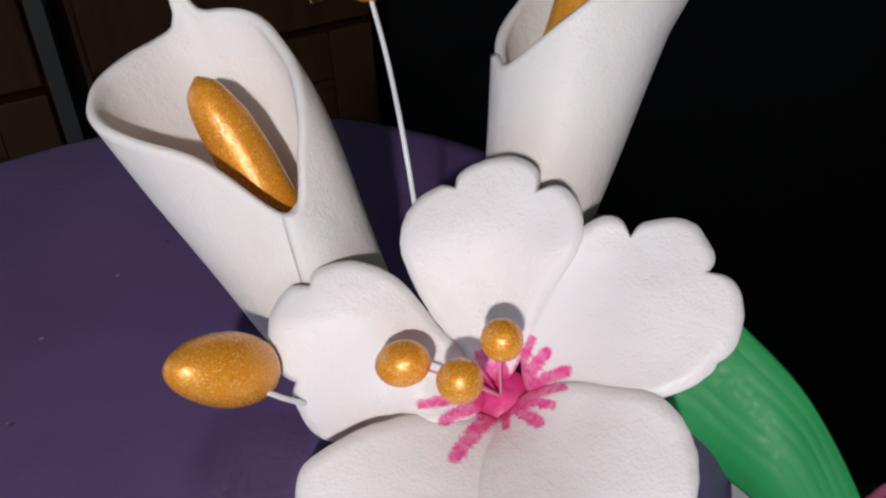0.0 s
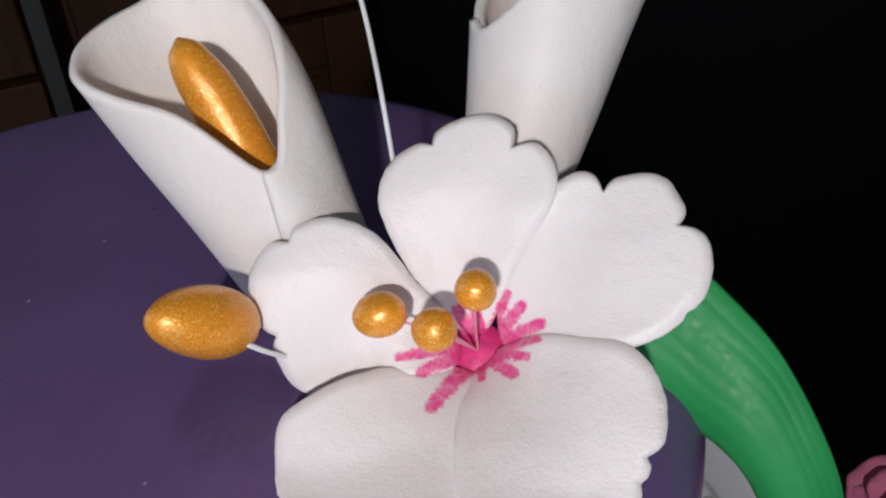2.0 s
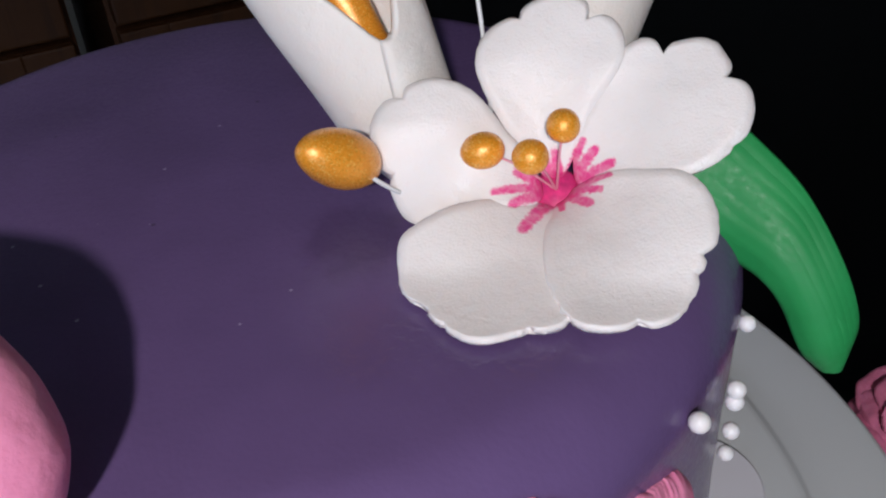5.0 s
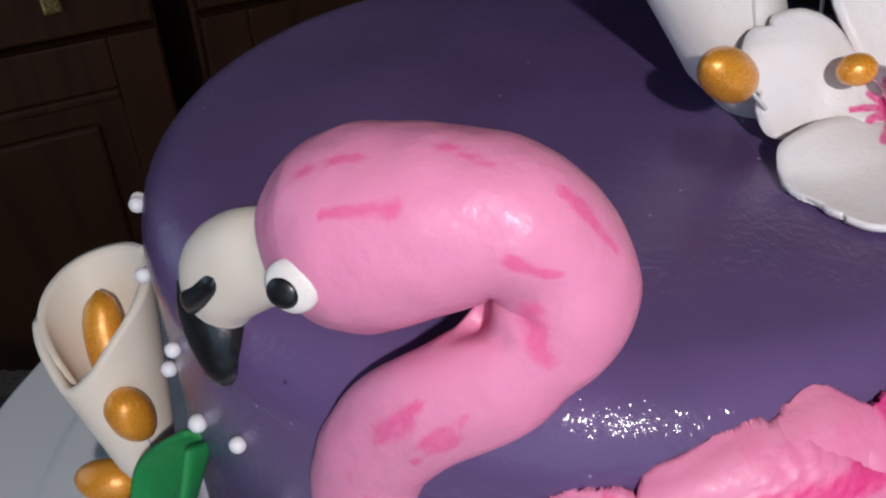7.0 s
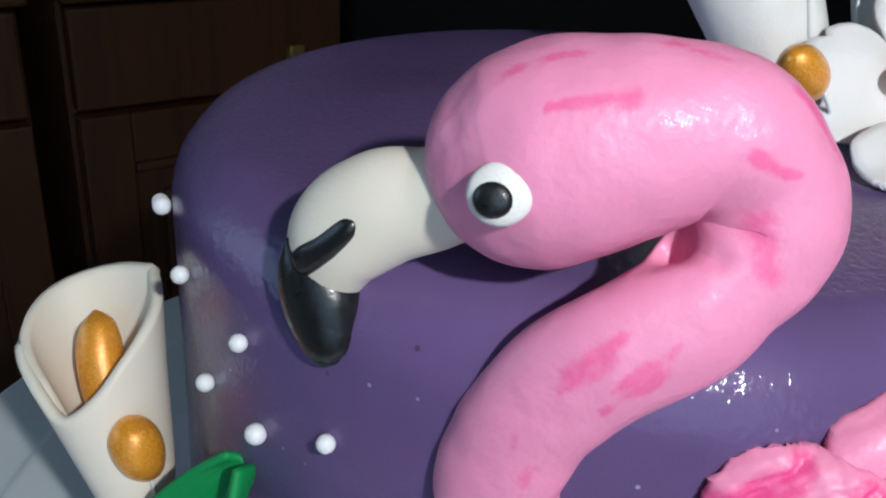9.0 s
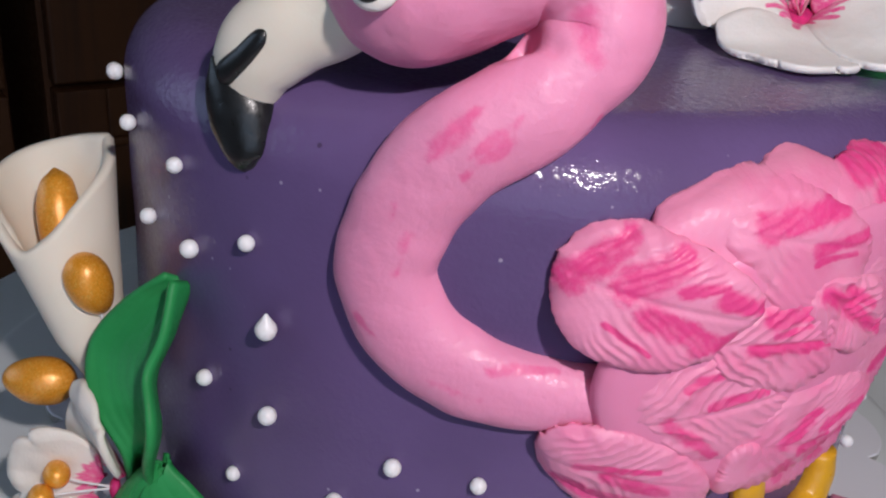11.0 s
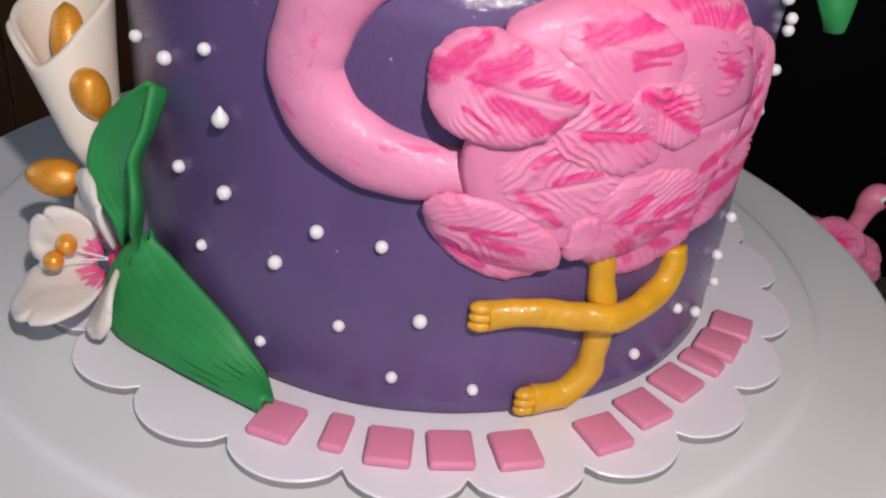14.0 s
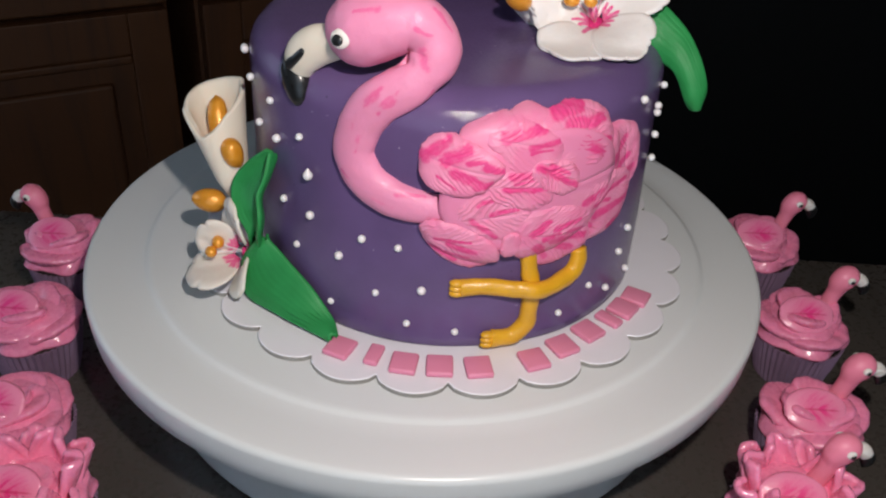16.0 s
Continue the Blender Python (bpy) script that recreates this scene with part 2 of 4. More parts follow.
M["table"] = material("dark_table", (0.075, 0.066, 0.058), 0.3, vary=0.15, patch=12, grain=300, rough_vary=0.08)[0]
M["black_gloss"] = material("black_enamel", (0.004, 0.004, 0.004), 0.6, vary=0.1, spec=0.08)[0]
M["wall"] = material("wall_paint", (0.26, 0.22, 0.18), 0.8, vary=0.06, patch=4, grain=120)[0]
M["floor"] = material("floor_tile", (0.10, 0.085, 0.07), 0.4, vary=0.15, patch=6, grain=80)[0]
m, nt, b, base, co = material("dark_wood", (0.066, 0.025, 0.009), 0.5, vary=0.2, patch=8, grain=200, spec=0.2)
mp = node(nt, "ShaderNodeMapping", Scale=(60.0, 60.0, 4.0))
gr = node(nt, "ShaderNodeTexNoise", Scale=1.0, Detail=5.0, Distortion=0.8)
nt.links.new(co.outputs["Object"], mp.inputs["Vector"])
nt.links.new(mp.outputs[0], gr.inputs["Vector"])
paint(nt, b, base.outputs[2], maths(nt, "MULTIPLY", soft_step(nt, gr.outputs["Fac"], 0.45, 0.7), 0.6), (0.028, 0.012, 0.007))
M["wood"] = m
M["brass"] = material("brass", (0.55, 0.36, 0.12), 0.3, metal=0.9)[0]


# ---- mesh tools ----
def thing(name, label, category, group="", kind="", base=(0, 0, 0)):
    ob = tagged(new(name), label, category, group, kind)
    ob.matrix_basis = Matrix.Translation(base)
    return ob


def world_of(ob):
    return ob.matrix_basis if ob.parent is None else world_of(ob.parent) @ ob.matrix_parent_inverse @ ob.matrix_basis


def part(name, bm, mats, parent=None, label="", smooth=True):
    """Links a bmesh as one mesh object, under a thing or a part."""
    bmesh.ops.recalc_face_normals(bm, faces=bm.faces)
    me = bpy.data.meshes.new(name)
    for f in bm.faces:
        f.smooth = smooth
    bm.to_mesh(me)
    bm.free()
    for mat in (mats if isinstance(mats, (list, tuple)) else [mats]):
        me.materials.append(mat)
    ob = new(name, me)
    ob.parent = parent
    if parent is not None:
        ob.matrix_parent_inverse = world_of(parent).inverted()
    return tagged(ob, label)


def spline(points, n):
    """n + 1 values along a smooth curve through rows of numbers."""
    p = np.array(points, float)
    t = np.linspace(0, len(p) - 1, n + 1)
    out = []
    for x in t:
        i = min(int(x), len(p) - 2)
        f = x - i
        a, b, c, d = p[max(i - 1, 0)], p[i], p[i + 1], p[min(i + 2, len(p) - 1)]
        out.append(b + 0.5 * f * (c - a + f * (2 * a - 5 * b + 4 * c - d + f * (3 * (b - c) + d - a))))
    return np.array(out)


def unit(v):
    v = np.array(v, float)
    return v / max(np.linalg.norm(v), 1e-12)


def sweep(bm, rows, n=48, segs=20, normal=None, mat=0, wob=0.0):
    """A rope along rows of x, y, z, half width, half height. normal: a function of the place for the height's direction."""
    uv = bm.loops.layers.uv.verify()
    r = spline(rows, n)
    r[:, 3:] = np.maximum(r[:, 3:], 0.00005)
    rings = []
    last = None
    for i in range(n + 1):
        t = unit(r[min(i + 1, n), :3] - r[max(i - 1, 0), :3])
        if normal:
            h = np.array(normal(r[i, :3]), float)
        else:
            h = last if last is not None else (np.array((0, 0, 1.0)) if abs(t[2]) < 0.8 else np.array((0, 1.0, 0)))
        h = unit(h - t * (h @ t))
        last = h
        w = np.cross(t, h)
        ring = []
        for k in range(segs):
            a = 2 * math.pi * k / segs
            p = r[i, :3] + w * r[i, 3] * math.cos(a) + h * r[i, 4] * math.sin(a)
            if wob:
                p = p + unit(p - r[i, :3]) * wob * noise.noise(Vector(p) * 160)
            ring.append(bm.verts.new(p))
        rings.append(ring)
    for i in range(n):
        for k in range(segs):
            f = bm.faces.new((rings[i][k], rings[i][(k + 1) % segs], rings[i + 1][(k + 1) % segs], rings[i + 1][k]))
            f.material_index = mat
            for lo, (a, c) in zip(f.loops, ((i, k), (i, k + 1), (i + 1, k + 1), (i + 1, k))):
                lo[uv].uv = (a / n, c / segs)
    for ring in (rings[0], rings[-1]):
        f = bm.faces.new(ring)
        f.material_index = mat
    return bm


def sheet(bm, place, nu, nv, thick, mat=0, marks=None):
    """A slab with a top at place(u, v), u and v from 0 to 1, its thickness below and a rounded rim. marks: other texture places by u, v."""
    uv = bm.loops.layers.uv.verify()
    P = np.array([[place(i / nu, j / nv) for j in range(nv + 1)] for i in range(nu + 1)], float)
    N = np.cross(np.gradient(P, axis=0), np.gradient(P, axis=1))
    N /= np.maximum(np.linalg.norm(N, axis=2), 1e-12)[:, :, None]
    for here, inner in (((0, slice(None)), (1, slice(None))), ((nu, slice(None)), (nu - 1, slice(None))), ((slice(None), 0), (slice(None), 1)), ((slice(None), nv), (slice(None), nv - 1))):
        bad = (N[here] * N[inner]).sum(1) < 0.75
        N[here][bad] = N[inner][bad]
    for i, j, a, c in ((0, 0, 1, 1), (0, nv, 1, nv - 1), (nu, 0, nu - 1, 1), (nu, nv, nu - 1, nv - 1)):
        if N[i, j] @ N[a, c] < 0.8:
            N[i, j] = N[a, c]
    top = [[bm.verts.new(P[i, j]) for j in range(nv + 1)] for i in range(nu + 1)]
    low = [[bm.verts.new(P[i, j] - N[i, j] * thick) for j in range(nv + 1)] for i in range(nu + 1)]
    def face(vs, tags):
        f = bm.faces.new(vs)
        f.material_index = mat
        for lo, (a, c) in zip(f.loops, tags):
            lo[uv].uv = marks(a / nu, c / nv) if marks else (a / nu, c / nv)
    for i in range(nu):
        for j in range(nv):
            q = ((i, j), (i, j + 1), (i + 1, j + 1), (i + 1, j))
            face([top[a][c] for a, c in q], q)
            face([low[a][c] for a, c in q[::-1]], q[::-1])
    rim = [(i, 0) for i in range(nu)] + [(nu, j) for j in range(nv)] + [(i, nv) for i in range(nu, 0, -1)] + [(0, j) for j in range(nv, 0, -1)]
    mids = []
    for a, c in rim:
        i, j = min(max(a, 1), nu - 1), min(max(c, 1), nv - 1)
        mids.append(bm.verts.new(P[a, c] - N[a, c] * thick * 0.5 + unit(P[a, c] - P[i, j]) * thick * 0.42))
    for k, (a, c) in enumerate(rim):
        j = (k + 1) % len(rim)
        d, e = rim[j]
        face([top[a][c], mids[k], mids[j], top[d][e]], ((a, c), (a, c), (d, e), (d, e)))
        face([mids[k], low[a][c], low[d][e], mids[j]], ((a, c), (a, c), (d, e), (d, e)))
    return bm


def ball(bm, centre, radii, turn=None, nu=20, nv=12, mat=0, shape=None):
    """An ellipsoid. turn: a 3 x 3 matrix of its axes. shape: a change of the unit sphere's points."""
    T = np.eye(3) if turn is None else np.array(turn, float)
    rows = []
    for j in range(nv + 1):
        th = math.pi * j / nv
        row = []
        for i in range(nu):
            ph = 2 * math.pi * i / nu
            d = np.array((math.sin(th) * math.cos(ph), math.sin(th) * math.sin(ph), math.cos(th)))
            if shape:
                d = np.array(shape(d))
            row.append(np.array(centre) + T @ (d * np.array(radii)))
        rows.append([bm.verts.new(row[0])] * nu if j in (0, nv) else [bm.verts.new(p) for p in row])
    for j in range(nv):
        for i in range(nu):
            vs = []
            for v in (rows[j][i], rows[j + 1][i], rows[j + 1][(i + 1) % nu], rows[j][(i + 1) % nu]):
                if v not in vs:
                    vs.append(v)
            bm.faces.new(vs).material_index = mat
    return bm


def round_values(values, th):
    """A smooth closed curve through values at even angles, read at an angle."""
    n = len(values)
    x = (th / (2 * math.pi) % 1.0) * n
    i, f = int(x), x - int(x)
    a, b, c, d = (values[(i + k) % n] for k in (-1, 0, 1, 2))
    return b + 0.5 * f * (c - a + f * (2 * a - 5 * b + 4 * c - d + f * (3 * (b - c) + d - a)))


def disc_place(u, v):
    """The unit square's places spread over the unit disc."""
    x, y = (2 * u - 1) * 0.985, (2 * v - 1) * 0.985
    return x * math.sqrt(1 - y * y / 2), y * math.sqrt(1 - x * x / 2)


def brush(bm, strokes, flat=None, grain=None, wander=0.0):
    """Keeps on each vertex how well a brush stroke covers it. strokes: start, end and half width in mm; flat: a vertex's place on the stroked surface; grain: how well the paste takes colour at a place; wander: how far a stroke strays."""
    layer = bm.verts.layers.float.new("brush")
    bm.verts.ensure_lookup_table()
    P = np.array([flat(v.co) if flat else v.co for v in bm.verts], float) * 1000
    best = np.zeros(len(P))
    Q = P + np.array([noise.noise_vector(Vector(v.co) * 260) for v in bm.verts])[:, :P.shape[1]] * wander
    for st in strokes:
        k = (len(st) - 1) // 2
        a, b, w = np.array(st[:k]), np.array(st[k:2 * k]), st[-1]
        t = np.clip((Q - a) @ (b - a) / max((b - a) @ (b - a), 1e-9), 0, 1)
        d = np.linalg.norm(Q - a - t[:, None] * (b - a), axis=1)
        best = np.maximum(best, 1 - d / (1.6 * w * (1 - 0.35 * t)))
    for v, x, p in zip(bm.verts, best, P):
        v[layer] = max(x * (grain(p) if grain and x > 0 else 1.0), 0.0)
    return bm


def axes(z, x=(1, 0, 0.01)):
    """Columns x, y, z with z along a direction."""
    z = unit(z)
    x = unit(np.array(x, float) - z * (np.array(x) @ z))
    return np.stack((x, np.cross(z, x), z), 1)


def lathe(bm, profile, segs=96, centre=(0, 0), mat=0, wave=None):
    """Turns rows of radius, height round an upright axis. wave: a change of the radius by angle."""
    rings = []
    for r, z in profile:
        ring = []
        for k in range(segs):
            a = 2 * math.pi * k / segs
            rr = r * (wave(a, z) if wave else 1)
            ring.append(bm.verts.new((centre[0] + rr * math.cos(a), centre[1] + rr * math.sin(a), z)))
        rings.append(ring)
    for i in range(len(rings) - 1):
        for k in range(segs):
            bm.faces.new((rings[i][k], rings[i][(k + 1) % segs], rings[i + 1][(k + 1) % segs], rings[i + 1][k])).material_index = mat
    bm.faces.new(rings[0]).material_index = mat
    bm.faces.new(rings[-1]).material_index = mat
    return bm


def box(bm, x0, x1, y0, y1, z0, z1, bevel=0.0, mat=0):
    vs = [bm.verts.new((x, y, z)) for x in (x0, x1) for y in (y0, y1) for z in (z0, z1)]
    fs = [bm.faces.new([vs[i] for i in q]) for q in ((0, 1, 3, 2), (4, 6, 7, 5), (0, 4, 5, 1), (2, 3, 7, 6), (0, 2, 6, 4), (1, 5, 7, 3))]
    for f in fs:
        f.material_index = mat
    if bevel:
        es = list({e for f in fs for e in f.edges})
        bmesh.ops.bevel(bm, geom=es, offset=bevel, segments=3, profile=0.5, affect="EDGES")
    return bm


RC, TOP = 0.098, 0.1255        # the cake's radius and the height of its top

def wall_at(az, z, out=0.0):
    """A place on the cake's side: degrees round the axis, height, distance out of the wall."""
    a = radians(az)
    return np.array(((RC + out) * math.cos(a), (RC + out) * math.sin(a), z))


def radial(p):
    return (p[0], p[1], 0.0)

# ---- the room ----
TABLE = -0.078
def structure(name, bm, mat, label, category):
    return tagged(part(name, bm, mat, smooth=False), label, category, kind="structure")


structure("floor", box(bmesh.new(), -2.2, 2.2, -2.4, 1.8, -0.88, -0.83), M["floor"], "dark brown tiled floor", "floor")
structure("ceiling", box(bmesh.new(), -2.2, 2.2, -2.4, 1.8, 1.6, 1.65), M["wall"], "plain painted ceiling", "ceiling")
structure("wall_north", box(bmesh.new(), -2.2, 2.2, 1.7, 1.8, -0.83, 1.6), M["wall"], "plain dim painted wall", "wall")
bm = bmesh.new()
for y0, y1, z0, z1 in ((-2.4, -0.7, -0.83, 1.6), (1.2, 1.8, -0.83, 1.6), (-0.7, 1.2, -0.83, 0.05), (-0.7, 1.2, 1.35, 1.6)):
    box(bm, -2.3, -2.2, y0, y1, z0, z1)
structure("wall_west", bm, M["wall"], "plain painted wall with a window opening", "wall")
structure("wall_east", box(bmesh.new(), 2.2, 2.3, -2.4, 1.8, -0.83, 1.6), M["wall"], "plain dim painted wall", "wall")
# unseen south wall, its opening added to let the world's light in
bm = bmesh.new()
box(bm, -2.2, -1.1, -2.5, -2.4, -0.83, 1.6)
box(bm, 1.1, 2.2, -2.5, -2.4, -0.83, 1.6)
box(bm, -1.1, 1.1, -2.5, -2.4, 1.3, 1.6)
structure("wall_south", bm, M["wall"], "plain unseen wall with a wide opening added for light", "wall")

table = thing("table", "dark table with a smooth satin top", "table", base=(0, -0.4, -0.83))
part("tabletop", box(bmesh.new(), -0.62, 0.62, -0.85, 0.125, TABLE - 0.03, TABLE, 0.004), M["table"], table)
for x in (-0.56, 0.56):
    for y in (-0.79, 0.07):
        part("leg", box(bmesh.new(), x - 0.025, x + 0.025, y - 0.025, y + 0.025, -0.83, TABLE - 0.03, 0.003), M["table"], table)


def cabinet_unit(u0, u1, label):
    """A dark kitchen cabinet on the slanting row behind the table: u along the row."""
    m = Matrix.Translation((-0.5, 0.5, 0)) @ Matrix.Rotation(math.atan2(0.508, 0.861), 4, "Z")
    root = thing("kitchen_cabinet", label, "cabinet", "cabinets behind the table", base=m @ Vector(((u0 + u1) / 2, 0.2, -0.83)))
    def slab(name, x0, x1, y0, y1, z0, z1, bev, parent, mat="wood"):
        bm = box(bmesh.new(), x0, x1, y0, y1, z0, z1, bev)
        bm.transform(m)
        return part(name, bm, M[mat], parent, smooth=False)
    slab("carcass", u0, u1, 0.012, 0.45, -0.83, 0.02, 0.0, root)
    slab("worktop", u0 - 0.003, u1 + 0.003, -0.03, 0.45, 0.02, 0.05, 0.004, root)
    drawer = slab("drawer_front", u0 + 0.004, u1 - 0.004, -0.008, 0.012, -0.080, 0.012, 0.003, root)
    door = slab("door", u0 + 0.004, u1 - 0.004, -0.002, 0.012, -0.78, -0.086, 0.002, root)
    for a, c in ((u0 + 0.004, u0 + 0.05), (u1 - 0.05, u1 - 0.004)):
        slab("stile", a, c, -0.010, -0.002, -0.78, -0.086, 0.002, door)
    for a, c in ((-0.135, -0.086), (-0.78, -0.73)):
        slab("rail", u0 + 0.05, u1 - 0.05, -0.010, -0.002, a, c, 0.002, door)
    slab("moulding", u0 + 0.05, u1 - 0.05, -0.0125, -0.002, -0.145, -0.135, 0.003, door)
    slab("panel", u0 + 0.075, u1 - 0.075, -0.008, -0.002, -0.705, -0.168, 0.005, door)
    slab("pull", u0 + (u1 - u0) * 0.75, u0 + (u1 - u0) * 0.75 + 0.018, -0.02, -0.008, -0.055, -0.035, 0.003, drawer, "brass")
    return root


cabinet_unit(-0.62, -0.20, "dark brown wooden kitchen cabinet with panelled door")
cabinet_unit(-0.195, 0.19, "dark brown wooden kitchen cabinet with panelled door")
cabinet_unit(0.222, 0.50, "dark brown narrow wooden cabinet, door shut")
fridge = thing("refrigerator", "black glossy appliance standing in the dark", "appliance", base=(0.6, 1.0, -0.83))
part("body", box(bmesh.new(), -0.085, 1.2, 0.80, 1.4, -0.83, 0.9, 0.02), M["black_gloss"], fridge)
part("door", box(bmesh.new(), -0.066, 1.19, 0.767, 0.796, -0.80, 0.88, 0.015), M["black_gloss"], fridge)

# ---- turntable and board ----
TC = (-0.0100, 0.0052)
turntable = thing("cake_turntable", "round white plastic cake turntable on a pedestal", "turntable", base=(TC[0], TC[1], TABLE))
RT = 0.1780
prof = [(0.0, 0.0018), (0.06, 0.0018), (0.1440, 0.0018), (0.1458, 0.0016), (0.1470, 0.0011), (0.1480, 0.0004), (0.1492, 0.0), (0.158, 0.0), (0.1700, 0.0)]
prof += [(RT - 0.0032 + 0.0032 * math.sin(a), -0.0032 + 0.0032 * math.cos(a)) for a in [radians(x) for x in range(0, 91, 15)]]
prof += [(RT - 0.0003, -0.010), (RT - 0.0010, -0.0165), (RT - 0.0025, -0.0185), (RT - 0.005, -0.0185), (RT - 0.006, -0.014), (0.11, -0.012), (0.0, -0.012)]
prof[0], prof[-1] = (0.0004, 0.0018), (0.0004, -0.012)
part("disc", lathe(bmesh.new(), prof, 160, TC), M["plastic"], turntable)
part("pedestal", lathe(bmesh.new(), [(0.158, -0.0130), (0.1585, -0.0220), (0.1575, -0.0300), (0.1545, -0.0430), (0.1500, -0.0570), (0.1465, TABLE + 0.008), (0.1470, TABLE + 0.003), (0.1455, TABLE)], 96, TC), M["plastic"], turntable)

BC, BH = (-0.002, -0.0015), 0.0045
def scallop(a, z):
    k = ((math.degrees(a) + 131.6) / 15.0) % 1.0
    return 0.1195 + 0.0085 * math.sin(math.pi * k) ** 0.62


bm = bmesh.new()
n = 24 * 14
for z0, z1, side in ((0.0020, BH, True),):
    lo, hi, inner = [], [], []
    for k in range(n):
        a = 2 * math.pi * k / n + radians(-131.6)
        r = scallop(a, 0)
        lo.append(bm.verts.new((BC[0] + r * math.cos(a), BC[1] + r * math.sin(a), z0)))
        hi.append(bm.verts.new((BC[0] + r * math.cos(a), BC[1] + r * math.sin(a), z1 - 0.0004)))
        inner.append(bm.verts.new((BC[0] + (r - 0.0006) * math.cos(a), BC[1] + (r - 0.0006) * math.sin(a), z1)))
    for k in range(n):
        j = (k + 1) % n
        bm.faces.new((lo[k], lo[j], hi[j], hi[k])).material_index = 1
        bm.faces.new((hi[k], hi[j], inner[j], inner[k])).material_index = 0
    bm.faces.new(inner)
    bm.faces.new(lo).material_index = 1
board = tagged(part("cake_board", bm, [M["board"], M["board_edge"]], smooth=False), "white scalloped cake board with a grey cut edge", "cake board")

# ---- the cake ----
prof = [(0.0004, BH), (RC - 0.001, BH), (RC + 0.0002, BH + 0.0012)]
prof += [(RC - 0.0002 - 0.0007 * (z / 0.1) ** 2 + 0.0003 * math.sin(z * 60), BH + 0.0012 + z) for z in np.linspace(0.004, 0.102, 26)]
ROUND = 0.0155
prof += [(RC - 0.0009 - ROUND + ROUND * math.cos(a), TOP - 0.0012 - ROUND + ROUND * math.sin(a)) for a in np.linspace(0.04, math.pi / 2, 16)]
prof += [(r, TOP - 0.0012 * (r / 0.0816) ** 2) for r in (0.072, 0.06, 0.045, 0.03, 0.015, 0.0004)]
def lump(a, z):
    p = Vector((math.cos(a), math.sin(a), z * 12))
    return 1 + 0.006 * noise.noise(p * 2.2) + 0.002 * noise.noise(p * 7)


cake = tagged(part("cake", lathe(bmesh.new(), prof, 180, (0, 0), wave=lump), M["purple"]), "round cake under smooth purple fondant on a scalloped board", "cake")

# ---- pink bars on the board ----
def soft_bar(place, turn, wide, tall, label):
    bm = box(bmesh.new(), -wide / 2, wide / 2, -tall / 2, tall / 2, 0.0, 0.0030, 0.0011)
    bm.transform(Matrix.Translation((place[0], place[1], BH)) @ Matrix.Rotation(turn, 4, "Z"))
    return tagged(part("fondant_bar", bm, M["bar"]), label, "fondant bar", "bars on the board")


for i, (x, y) in enumerate(((-0.0433, -0.1042), (-0.0279, -0.1077), (-0.0145, -0.1121), (0.0011, -0.1125), (0.018, -0.1117), (0.0425, -0.1044), (0.0559, -0.0936), (0.0687, -0.0815), (0.0795, -0.0715), (0.0873, -0.0625), (0.0950, -0.0521))):
    az = math.atan2(y - BC[1], x - BC[0])
    narrow = i in (1, 8)
    soft_bar((x, y), az + math.pi / 2, 0.0065 if narrow else 0.0118, 0.0128, "narrow pink fondant bar on the white board" if narrow else "pink fondant bar on the white board")

# ---- sugar pearls ----
def sugar_pearl(az, z, r, out=0.0, label="small white sugar pearl pressed into purple fondant", drop=False):
    p = wall_at(az, z, r * 0.75 + out)
    bm = ball(bmesh.new(), p, (r, r, r), nu=16, nv=10)
    if drop:
        bm.free()
        bm = ball(bmesh.new(), p, (r, r, r * 1.1), nu=16, nv=12, shape=lambda d: (d[0] * (1 - 0.45 * max(d[2], 0) ** 2), d[1] * (1 - 0.45 * max(d[2], 0) ** 2), d[2] * (1 + 0.45 * max(d[2], 0) ** 4)))
    ob = part("sugar_pearl", bm, M["pearl"])
    return tagged(ob, label, "sugar pearl", "pearls on the cake")


PEARLS = ((-0.0969, -0.0201, 0.1089), (-0.0666, -0.0728, 0.0386), (-0.0349, -0.0913, 0.0558), (-0.0457, -0.0875, 0.0436), (-0.0191, -0.0949, 0.0552),
          (-0.0289, -0.0940, 0.0297), (-0.0087, -0.0979, 0.0352), (-0.0498, -0.0845, 0.0167), (-0.0147, -0.0977, 0.0166), (0.0068, -0.0984, 0.0141),
          (0.0534, -0.0835, 0.0170), (-0.0905, -0.0382, 0.1031), (0.0669, -0.0717, 0.0253), (-0.0768, -0.0596, 0.1023), (-0.0853, -0.0486, 0.0864),
          (-0.0743, -0.0633, 0.0865), (-0.0625, -0.0749, 0.0936), (-0.0727, -0.0666, 0.0584), (-0.0591, -0.0792, 0.0581),
          (0.0939, -0.0300, 0.1079), (0.0792, -0.0563, 0.1117))
for i, (x, y, z) in enumerate(PEARLS):
    r = (0.0019, 0.0016, 0.00175)[i % 3] if z > 0.03 else 0.0016
    sugar_pearl(math.degrees(math.atan2(y, x)), z, r, max(math.hypot(x, y) - RC - r * 0.75, -0.0008))
sugar_pearl(-126.5, 0.0783, 0.0021, drop=True, label="white sugar pearl with a pointed tip on purple fondant")
for az, z in ((-24.3, 0.1024), (-24.0, 0.0990), (-20.6, 0.0857), (-15.3, 0.0695), (-31.3, 0.0452), (-34.8, 0.0349), (-26.0, 0.0172), (-39.0, 0.0180), (-170.0, 0.1085)):
    sugar_pearl(az, z, 0.0017)

# ---- the pink bird relief on the cake's side ----
bird = thing("flamingo_relief", "pink fondant flamingo relief with veined feathers on the purple cake", "cake decoration", base=(0, -RC, 0.05))
def ring_row(az, out, z, w, h):
    p = wall_at(az, z, out)
    return (p[0], p[1], p[2], w, h)


